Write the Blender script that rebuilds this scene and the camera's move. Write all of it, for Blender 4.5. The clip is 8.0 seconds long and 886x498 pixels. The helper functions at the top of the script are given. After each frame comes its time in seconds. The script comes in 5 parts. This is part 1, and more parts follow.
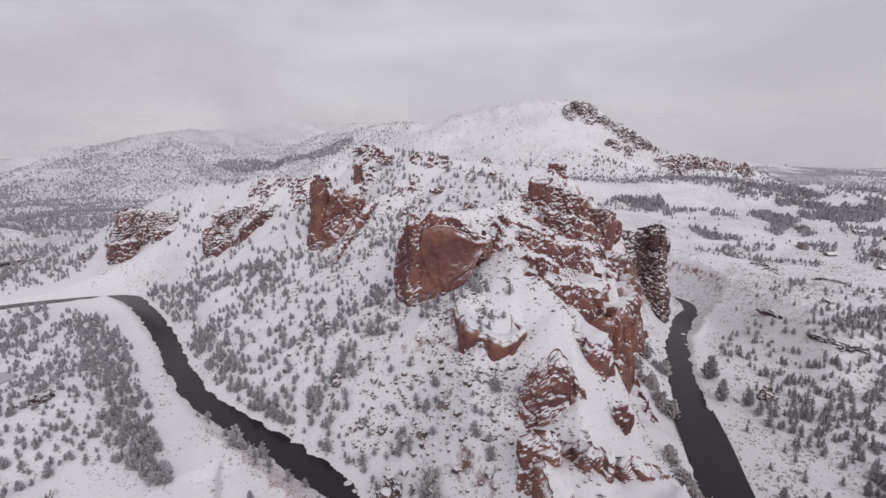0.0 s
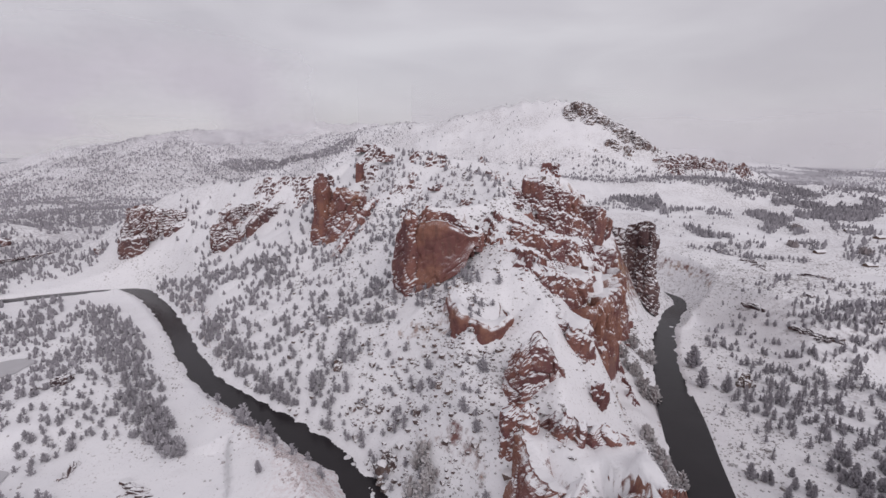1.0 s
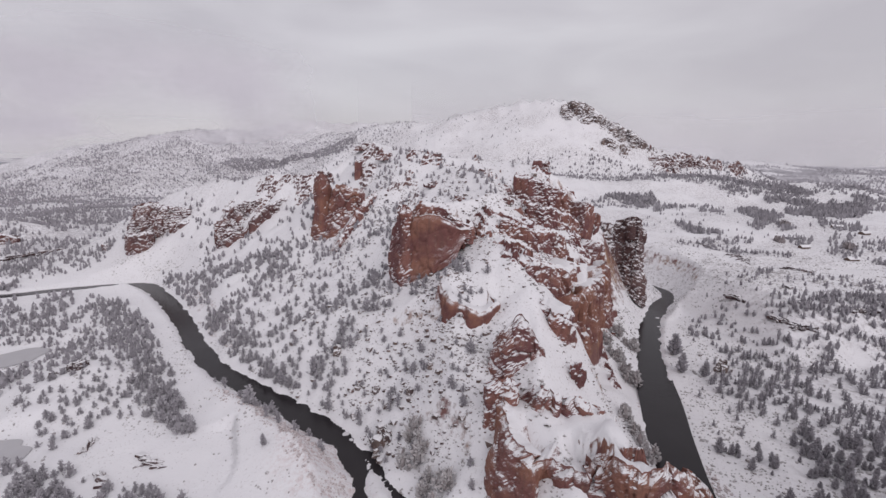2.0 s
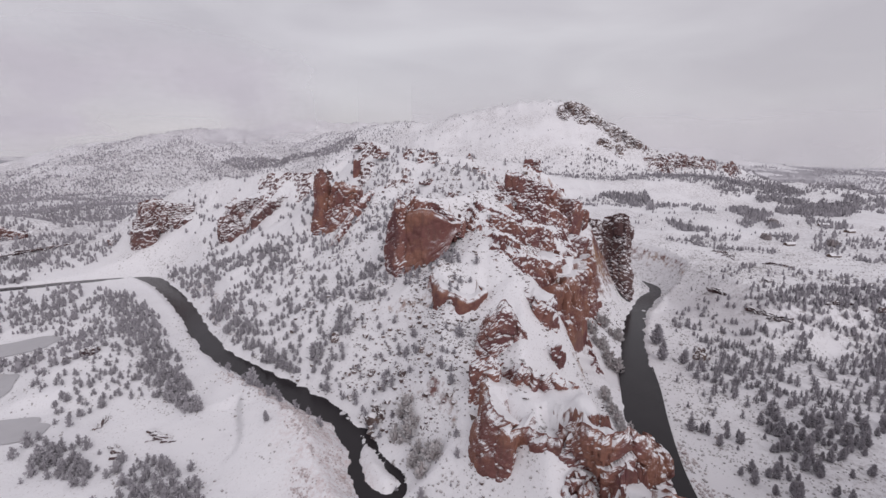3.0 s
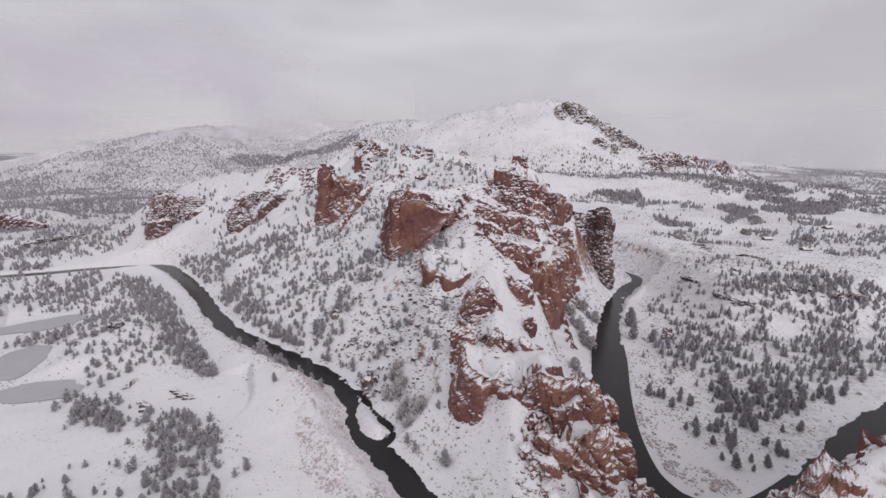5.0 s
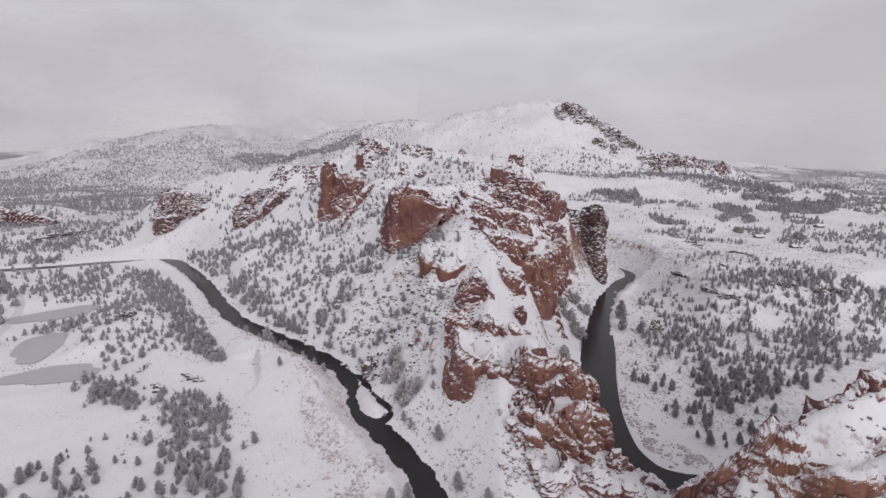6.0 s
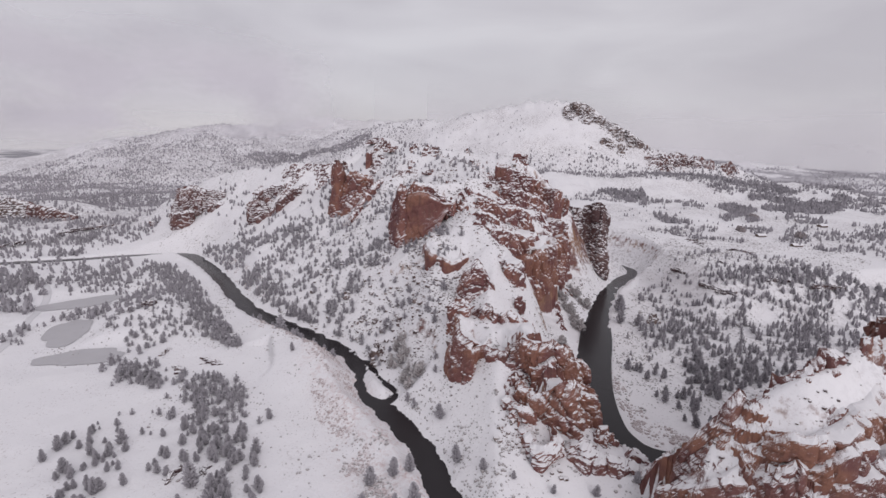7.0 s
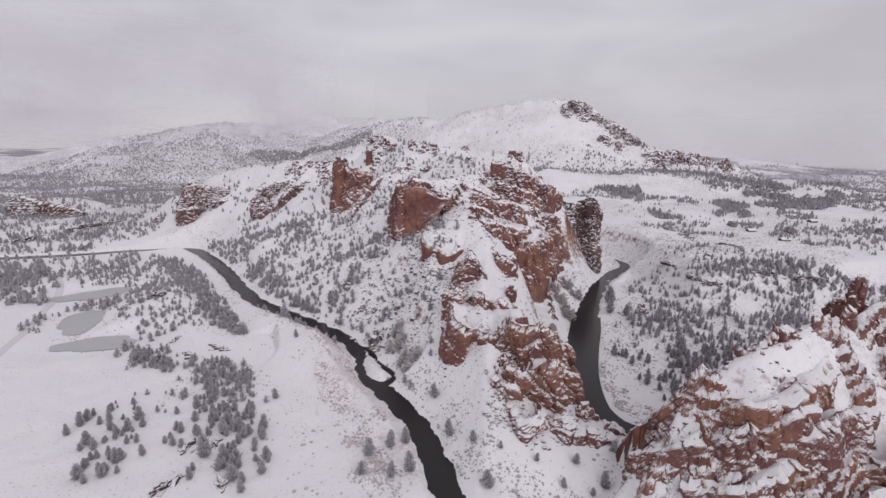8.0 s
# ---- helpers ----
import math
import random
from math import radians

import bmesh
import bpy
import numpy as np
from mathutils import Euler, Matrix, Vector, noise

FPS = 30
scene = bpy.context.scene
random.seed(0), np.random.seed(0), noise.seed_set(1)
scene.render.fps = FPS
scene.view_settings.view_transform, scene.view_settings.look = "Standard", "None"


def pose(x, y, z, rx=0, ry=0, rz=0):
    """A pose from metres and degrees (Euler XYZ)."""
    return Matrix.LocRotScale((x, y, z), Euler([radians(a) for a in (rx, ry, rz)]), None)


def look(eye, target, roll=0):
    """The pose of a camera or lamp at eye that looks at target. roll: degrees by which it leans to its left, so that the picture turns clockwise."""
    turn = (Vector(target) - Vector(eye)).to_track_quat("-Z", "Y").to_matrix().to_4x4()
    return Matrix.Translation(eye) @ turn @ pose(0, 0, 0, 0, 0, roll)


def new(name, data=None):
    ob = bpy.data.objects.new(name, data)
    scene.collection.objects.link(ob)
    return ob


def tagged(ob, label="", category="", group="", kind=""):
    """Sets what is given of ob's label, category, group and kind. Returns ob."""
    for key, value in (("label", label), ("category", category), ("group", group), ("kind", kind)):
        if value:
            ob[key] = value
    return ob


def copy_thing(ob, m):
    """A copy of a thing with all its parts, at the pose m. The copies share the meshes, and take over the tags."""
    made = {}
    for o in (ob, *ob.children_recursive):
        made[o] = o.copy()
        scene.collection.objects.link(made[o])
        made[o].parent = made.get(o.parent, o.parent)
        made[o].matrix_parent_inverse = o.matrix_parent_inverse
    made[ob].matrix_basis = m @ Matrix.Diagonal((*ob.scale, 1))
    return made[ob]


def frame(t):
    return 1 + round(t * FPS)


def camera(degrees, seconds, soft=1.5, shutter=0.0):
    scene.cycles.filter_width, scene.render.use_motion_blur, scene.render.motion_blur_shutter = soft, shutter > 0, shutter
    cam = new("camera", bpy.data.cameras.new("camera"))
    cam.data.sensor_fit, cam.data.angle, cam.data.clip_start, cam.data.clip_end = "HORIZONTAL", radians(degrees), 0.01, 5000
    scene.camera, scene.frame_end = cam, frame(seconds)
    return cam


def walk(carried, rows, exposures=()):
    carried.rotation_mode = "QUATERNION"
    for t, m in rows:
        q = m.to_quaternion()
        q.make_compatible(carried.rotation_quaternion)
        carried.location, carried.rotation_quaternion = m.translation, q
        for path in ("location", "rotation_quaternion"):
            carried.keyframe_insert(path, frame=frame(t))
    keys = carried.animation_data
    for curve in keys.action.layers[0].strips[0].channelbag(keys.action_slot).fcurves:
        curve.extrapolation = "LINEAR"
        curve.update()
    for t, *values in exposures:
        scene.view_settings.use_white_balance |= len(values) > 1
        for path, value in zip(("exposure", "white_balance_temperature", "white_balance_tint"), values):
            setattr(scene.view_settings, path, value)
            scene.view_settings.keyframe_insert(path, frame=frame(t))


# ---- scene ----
cam = camera(84.5, 8.0)
PATH = [
    (0, (-0.577, -2.704, 145.833), (-0.574, -0.744, 145.433), 0.4),
    (0.5, (1.923, -11.423, 145.688), (1.92, -9.464, 145.287), 0.5),
    (1, (4.39, -20.275, 145.486), (4.379, -18.315, 145.086), 0.5),
    (1.5, (6.87, -29.292, 145.241), (6.853, -27.333, 144.84), 0.5),
    (2, (9.402, -38.367, 144.958), (9.388, -36.408, 144.555), 0.4),
    (3.5, (16.857, -65.201, 143.441), (16.84, -63.243, 143.038), 0.7),
    (4, (19.206, -74.002, 143.14), (19.183, -72.044, 142.735), 0.8),
    (4.5, (21.436, -82.77, 142.834), (21.412, -80.812, 142.427), 0.9),
    (6, (27.736, -108.933, 141.256), (27.702, -106.975, 140.848), 1.1),
    (6.5, (29.744, -117.509, 140.937), (29.69, -115.552, 140.528), 1.2),
    (7, (31.871, -126.154, 140.658), (31.799, -124.198, 140.248), 1.3),
    (7.5, (34.071, -134.935, 140.403), (33.994, -132.98, 139.99), 1.2),
    (8, (36.334, -143.792, 140.23), (36.258, -141.838, 139.812), 1.2),
]
walk(cam, [(t, look(eye, target, roll)) for t, eye, target, roll in PATH])
import collections

# ---- world, sun and exposure ----
scene.view_settings.exposure = 0.0


def lay_world():
    w = bpy.data.worlds.new("overcast_sky")
    scene.world = w
    w.use_nodes = True
    nt = w.node_tree
    nt.nodes.clear()
    out = nt.nodes.new("ShaderNodeOutputWorld")
    bg = nt.nodes.new("ShaderNodeBackground")
    sky = nt.nodes.new("ShaderNodeTexSky")
    sky.sky_type = "NISHITA"
    sky.sun_disc = False
    sky.sun_elevation = radians(28)
    sky.sun_rotation = radians(150)
    dim = nt.nodes.new("ShaderNodeMix")
    dim.data_type = "RGBA"
    dim.blend_type = "MULTIPLY"
    dim.inputs[0].default_value = 1.0
    dim.inputs[7].default_value = (0.1, 0.1, 0.1, 1)
    nt.links.new(sky.outputs[0], dim.inputs[6])
    co = nt.nodes.new("ShaderNodeTexCoord")
    mp = nt.nodes.new("ShaderNodeMapping")
    mp.inputs["Scale"].default_value = (1.0, 1.0, 3.6)
    nt.links.new(co.outputs["Generated"], mp.inputs["Vector"])
    n1 = nt.nodes.new("ShaderNodeTexNoise")
    n1.inputs["Scale"].default_value = 2.3
    n1.inputs["Detail"].default_value = 6.0
    n1.inputs["Roughness"].default_value = 0.45
    n1.inputs["Distortion"].default_value = 0.5
    nt.links.new(mp.outputs[0], n1.inputs["Vector"])
    ramp = nt.nodes.new("ShaderNodeValToRGB")
    r = ramp.color_ramp
    r.elements[0].position, r.elements[0].color = 0.34, (0.535, 0.506, 0.548, 1)
    r.elements[1].position, r.elements[1].color = 0.66, (0.660, 0.636, 0.675, 1)
    nt.links.new(n1.outputs["Fac"], ramp.inputs[0])
    mix = nt.nodes.new("ShaderNodeMix")
    mix.data_type = "RGBA"
    mix.inputs[0].default_value = 0.92
    nt.links.new(dim.outputs[2], mix.inputs[6])
    nt.links.new(ramp.outputs[0], mix.inputs[7])
    nt.links.new(mix.outputs[2], bg.inputs["Color"])
    bg.inputs["Strength"].default_value = 1.0
    nt.links.new(bg.outputs[0], out.inputs["Surface"])


lay_world()
sun_data = bpy.data.lights.new("sun", "SUN")
sun_data.energy, sun_data.angle, sun_data.color = 1.0, radians(40), (1.0, 0.955, 0.985)
sun = new("sun", sun_data)
sun.matrix_world = look((300, -500, 400), (0, 100, 0))


# ---- number helpers ----
def hash3(i, j, k, seed):
    n = i * 374761393 + j * 668265263 + k * 2147483647 + seed * 1274126177
    n = (n ^ (n >> 13)) * 1274126177 & 0xFFFFFFFF
    n = (n ^ (n >> 16)) * 2246822519 & 0xFFFFFFFF
    return ((n ^ (n >> 15)) & 0xFFFFFF) / float(0xFFFFFF)


def vnoise(p, seed=0):
    """Value noise of points (n, 3), from -1 to 1."""
    f = np.floor(p)
    i, u = f.astype(np.int64), p - f
    u = u * u * (3 - 2 * u)
    tot = np.zeros(len(p))
    for a in (0, 1):
        for b in (0, 1):
            for c in (0, 1):
                w = (u[:, 0] if a else 1 - u[:, 0]) * (u[:, 1] if b else 1 - u[:, 1]) * (u[:, 2] if c else 1 - u[:, 2])
                tot += w * hash3(i[:, 0] + a, i[:, 1] + b, i[:, 2] + c, seed)
    return tot * 2 - 1


def fbm(p, octaves=4, seed=0, gain=0.5):
    tot, amp = np.zeros(len(p)), 1.0
    for o in range(octaves):
        tot += amp * vnoise(p * 2.03**o + 17.3 * o, seed + o)
        amp *= gain
    return tot


def cells(p, seed=0):
    """Worley cells: nearest distance, gap to the second, random value of the cell."""
    f = np.floor(p).astype(np.int64)
    d1, d2, rnd = np.full(len(p), 9.0), np.full(len(p), 9.0), np.zeros(len(p))
    for a in (-1, 0, 1):
        for b in (-1, 0, 1):
            for c in (-1, 0, 1):
                q = f + (a, b, c)
                jit = np.stack([hash3(q[:, 0], q[:, 1], q[:, 2], seed + s) for s in (1, 2, 3)], 1)
                d = np.linalg.norm(q + jit - p, axis=1)
                near = d < d1
                d2 = np.where(near, d1, np.minimum(d2, d))
                rnd = np.where(near, hash3(q[:, 0], q[:, 1], q[:, 2], seed + 9), rnd)
                d1 = np.where(near, d, d1)
    return d1, d2 - d1, rnd


def smooth(a, b, x):
    u = np.clip((x - a) / (b - a), 0, 1)
    return u * u * (3 - 2 * u)


def xyz(x, y, s):
    return np.stack([x / s, y / s, np.zeros_like(x)], 1)


def spline(points, step=6.0):
    """Catmull-Rom through rows of numbers, of which the first two are x and y."""
    p = np.array(points, float)
    p = np.vstack([2 * p[0] - p[1], p, 2 * p[-1] - p[-2]])
    out = []
    for a, b, c, d in zip(p[:-3], p[1:-2], p[2:-1], p[3:]):
        n = max(2, int(np.linalg.norm((c - b)[:2]) / step))
        for t in np.arange(n) / n:
            out.append(0.5 * (2 * b + (c - a) * t + (2 * a - 5 * b + 4 * c - d) * t**2 + (3 * b - a - 3 * c + d) * t**3))
    out.append(p[-2])
    return np.array(out)


def nearest(x, y, line):
    """Distance to a line, side (+1: left of its way) and the line's row there."""
    best = np.full(len(x), 1e18)
    side, row = np.zeros(len(x)), np.zeros((len(x), line.shape[1]))
    for a, b in zip(line[:-1], line[1:]):
        d = (b - a)[:2]
        t = np.clip(((x - a[0]) * d[0] + (y - a[1]) * d[1]) / (d @ d), 0, 1)
        ex, ey = x - a[0] - t * d[0], y - a[1] - t * d[1]
        q = ex * ex + ey * ey
        m = q < best
        best[m] = q[m]
        side[m] = np.sign(d[0] * ey[m] - d[1] * ex[m])
        row[m] = a + t[m, None] * (b - a)
    return np.sqrt(best), side, row


# ---- the lie of the land ----
# rivers: x, y, half width; ridges: x, y, crest height, reach to the left, reach to the right
RIVER_WEST = spline([(-640, 345, 11.3), (-530, 372, 11.3), (-440, 408, 10.4), (-382, 440, 9.5), (-340, 456, 8.6), (-306, 456, 8.6), (-232, 376, 7.7), (-156, 277, 7.2), (-112, 238, 7.4), (-83, 217, 7.6),
                     (-58, 196, 7.8), (-42, 182, 5.8), (-33, 165, 4.8), (-28, 152, 3.2), (-26, 139, 2.8), (-19, 126, 3.6), (-7, 115, 6.4), (2, 103, 6.6), (18, 77, 6.4), (30, 43, 6.1), (46, -10, 7.7), (60, -90, 9.5), (40, -260, 10.4)])
RIVER_EAST = spline([(150, 545, 6), (190, 515, 6), (224, 486, 5), (238, 456, 5), (230, 430, 6.5), (207, 398, 7.6), (177, 342, 7.6), (150, 274, 8.8), (136, 225, 9.2), (125, 188, 8.8),
                     (115, 148, 8.2), (110, 116, 8.5), (112, 97, 7.7), (123, 82, 6.5), (148, 78, 7.3), (188, 98, 9.3), (210, 115, 9.3), (253, 147, 9.3), (330, 180, 10.1), (460, 170, 10.1)])
SIDE_CHANNEL = spline([(-34, 173, 1.9), (-26, 171, 1.8), (-20, 158, 1.8), (-13, 147, 1.9), (-7, 139, 1.9), (-3, 132, 2.0), (-6, 122, 2.8)])
SPINE = spline([(110, 50, 10, 45, 30), (95, 72, 18, 70, 28), (66, 92, 31, 85, 34), (48, 122, 42, 95, 40), (50, 160, 54, 112, 44), (54, 188, 63, 132, 46), (54, 213, 77, 165, 38),
                (42, 248, 95, 182, 48), (35, 300, 106, 208, 86), (40, 360, 120, 232, 92), (-20, 450, 138, 232, 130), (-78, 525, 147, 250, 170), (-80, 660, 100, 300, 230)], 18)
SHOULDER = spline([(-20, 450, 138, 200, 120), (40, 425, 137, 160, 80), (88, 390, 130, 120, 48), (118, 392, 112, 80, 36), (150, 388, 72, 60, 36), (184, 398, 40, 60, 40)], 18)
WEST_RIDGE = spline([(-78, 525, 147, 190, 160), (-130, 500, 121, 150, 150), (-190, 520, 115, 165, 150), (-270, 570, 103, 185, 160), (-350, 605, 88, 180, 160),
                     (-400, 610, 64, 150, 150), (-455, 600, 20, 120, 120)], 18)
NEAR_RIDGE = spline([(106, 44, 6, 30, 34), (113, 38, 18, 30, 36), (122, 28, 52, 28, 44), (136, 24, 66, 34, 48), (149, 23, 73, 38, 54), (170, 34, 76, 46, 68), (194, 50, 82, 52, 90), (230, 50, 88, 65, 110),
                     (270, 40, 100, 90, 130), (360, 0, 110, 120, 130)], 12)
# the bench behind the great wall
SPUR = spline([(54, 330, 113, 34, 30), (34, 304, 110, 34, 30), (10, 292, 109, 30, 30), (-8, 288, 106, 24, 30)], 12)
# foot of the terrace east of the river, the plain on its left
TERRACE = spline([(120, 640), (190, 520), (238, 452), (248, 400), (240, 340), (254, 294), (300, 284), (370, 300), (460, 330), (700, 360), (1500, 380)], 18)
TALUS = spline([(56, 186, 30, 20, 70), (54, 213, 40, 20, 80), (44, 248, 48, 20, 104), (42, 300, 52, 20, 130), (60, 350, 50, 20, 130), (110, 385, 40, 20, 110)], 18)
MOUNTAIN = spline([(-450, 1900, 205, 540, 540), (-108, 1570, 228, 480, 440), (22, 1450, 245, 450, 420), (216, 1358, 288, 440, 400), (356, 1260, 252, 400, 340),
                   (455, 1205, 188, 340, 290), (585, 1168, 136, 280, 230), (730, 1165, 100, 240, 200), (900, 1200, 64, 240, 200)], 60)
WEST_HILLS = spline([(-2300, 900, 10, 300, 300), (-1700, 1350, 5, 500, 450), (-1300, 1650, 138, 600, 560), (-900, 1700, 205, 640, 600), (-760, 1900, 205, 640, 620),
                     (-640, 2300, 275, 700, 700), (-250, 2600, 260, 700, 700), (400, 3000, 200, 700, 700)], 90)


# frozen ponds on the western flat: x, y, half axes, turn
POND_LEVEL = -3.0
PONDS = ((-220, 169, 27, 13, 24), (-263, 210, 29, 14, 108), (-304, 276, 28, 17, 40))


# solid ground behind the free-standing faces: x, y, half axes, turn, height in the middle, rise towards x and y
KNOLLS = ((23, 217, 20, 23, 0, 71, -0.2, 0.35), (44, 131, 15.5, 18.5, -6, 44, 0.0, 0.12), (97, 266, 15, 30, -24, 68, -0.15, 0.1), (76, 112, 15, 17, 0, 48, -0.1, 0.0), (82, 88, 12, 13, 0, 38, 0.1, 0.0), (65, 124, 10, 14, 0, 45.5, 0.0, 0.1))


def ridge(x, y, line, left, right):
    """A ridge whose flanks hang (power over 1) or bulge (under 1)."""
    d, side, row = nearest(x, y, line)
    reach = np.where(side > 0, row[:, 3], row[:, 4])
    z = row[:, 2] * np.clip(1 - d / reach, 0, 1) ** np.where(side > 0, left, right)
    # where the line bends, its left flank follows whichever stretch stands higher
    m = (side > 0) & (d < 1.3 * row[:, 3])
    if m.any():
        qx, qy, best = x[m], y[m], z[m]
        for p in line[:: 2]:
            q = np.hypot(qx - p[0], qy - p[1])
            best = np.maximum(best, p[2] * np.clip(1 - q / p[3], 0, 1) ** left)
        z[m] = best
    return z


def height(x, y):
    """Height of the ground at arrays of places."""
    x, y = np.asarray(x, float), np.asarray(y, float)
    dw, sw, rw = nearest(x, y, RIVER_WEST)
    de, se, re_ = nearest(x, y, RIVER_EAST)
    far = np.hypot(x, y - 200)
    east = smooth(60, 240, x + 0.0 * y)
    dt, st, _ = nearest(x, y, TERRACE)
    plain = 1.0 + 1.5 * smooth(8, 60, de) + 33 * smooth(-34, 26, st * dt + 9 * fbm(xyz(x, y, 45), 3, 5)) + 9 * smooth(480, 700, y)
    plain += 42 * smooth(850, 1030, y) * smooth(-200, 200, x) * (1 - smooth(500, 1100, x))
    plain -= 30 * smooth(1300, 3500, x) + 20 * smooth(600, 1500, x)
    plain += 88 * smooth(2300, 4800, far) * (1 - 1.5 * smooth(1400, 4000, x)) * (1 + 0.25 * fbm(xyz(x, y, 900), 3, 71))
    west = 2.0 - 5.0 * smooth(30, 110, dw) * smooth(330, 200, y) + 18 * smooth(450, 800, y)
    west += 9 * np.exp(-(((x + 213) / 42) ** 2) - ((y - 245) / 62) ** 2) * smooth(20, 60, dw)
    west += 30 * np.exp(-(((x + 630) / 90) ** 2) - ((y - 635) / 50) ** 2)
    base = west * (1 - east) + plain * east
    mid = smooth(420, 560, y) * (1 - smooth(60, 240, x))
    base = base * (1 - mid) + np.maximum(base, 20) * mid
    z = base
    steep = 0.27 + 0.42 * smooth(225, 180, y)
    flanks = ((SPINE, 1.4, steep), (TALUS, 1.2, 1.3), (SHOULDER, 1.2, 0.5), (SPUR, 0.35, 0.8), (WEST_RIDGE, 1.9, 1.4), (NEAR_RIDGE, 0.6, 1.05), (MOUNTAIN, 1.25, 1.25), (WEST_HILLS, 1.3, 1.3))
    for line, left, right in flanks:
        r = ridge(x, y, line, left, right)
        r = r - 9 * (1 - smooth(0, 9, r))
        k = 9.0
        z = np.maximum(z, r) + k * 0.25 * np.clip(1 - np.abs(z - r) / k, 0, 1) ** 2
    for kx, ky, rx, ry, turn, top, gx, gy in KNOLLS:
        c, s = math.cos(radians(turn)), math.sin(radians(turn))
        e = np.hypot((c * (x - kx) + s * (y - ky)) / rx, (c * (y - ky) - s * (x - kx)) / ry)
        z = z + np.clip(top + gx * (x - kx) + gy * (y - ky) - z, 0, None) * (1 - smooth(0.8, 1.05, e))
    up = np.clip(z / 45, 0, 1)
    z = z + up * (3.2 * fbm(xyz(x, y, 38), 4, 11) + 14 * smooth(600, 1100, far) * fbm(xyz(x, y, 170), 4, 23)) + 0.35 * fbm(xyz(x, y, 9), 3, 31)
    ds, _, rs = nearest(x, y, SIDE_CHANNEL)
    near = np.minimum(np.minimum(dw - rw[:, 2], de - re_[:, 2]), ds - rs[:, 2] - 0.3)
    for px, py, rx, ry, turn in PONDS:
        c, s = math.cos(radians(turn)), math.sin(radians(turn))
        u, v = (c * (x - px) + s * (y - py)) / rx, (c * (y - py) - s * (x - px)) / ry
        z = z + (POND_LEVEL - z) * (1 - smooth(1.1, 2.4, np.hypot(u, v)))
    lap = 0.4 * fbm(xyz(x, y, 5), 2, 41)
    bank = np.clip(dw - rw[:, 2], 0, None)
    z = np.minimum(z, 1.1 + 0.55 * np.clip(bank - 1, 0, None) + 0.012 * bank**2 + lap)
    bank = np.clip(de - re_[:, 2], 0, None)
    z = np.minimum(z, 1.1 + 0.55 * np.clip(bank - 1, 0, None) + 0.034 * bank**2 + lap)
    bank = np.clip(ds - rs[:, 2], 0, None)
    z = np.minimum(z, 1.0 + 0.5 * bank + 0.03 * bank**2 + lap)
    edge = near + 1.6 * fbm(xyz(x, y, 7), 3, 47)
    return -2.0 + (z + 2.0) * smooth(-2.0, 1.2, edge)


def ground_at(x, y):
    return float(height(np.array([x]), np.array([y]))[0])


# ---- mesh helpers ----
def mesh_np(name, verts, faces, material, flat=True):
    """A mesh from arrays of vertices and of triangles or quads."""
    me = bpy.data.meshes.new(name)
    k = faces.shape[1]
    me.vertices.add(len(verts))
    me.vertices.foreach_set("co", np.ascontiguousarray(verts, np.float32).ravel())
    me.loops.add(faces.size)
    me.loops.foreach_set("vertex_index", np.ascontiguousarray(faces, np.int32).ravel())
    me.polygons.add(len(faces))
    me.polygons.foreach_set("loop_start", np.arange(0, faces.size, k, dtype=np.int32))
    me.polygons.foreach_set("loop_total", np.full(len(faces), k, np.int32))
    me.update(calc_edges=True)
    me.validate()
    me.polygons.foreach_set("use_smooth", np.full(len(me.polygons), not flat))
    me.materials.append(material)
    return me


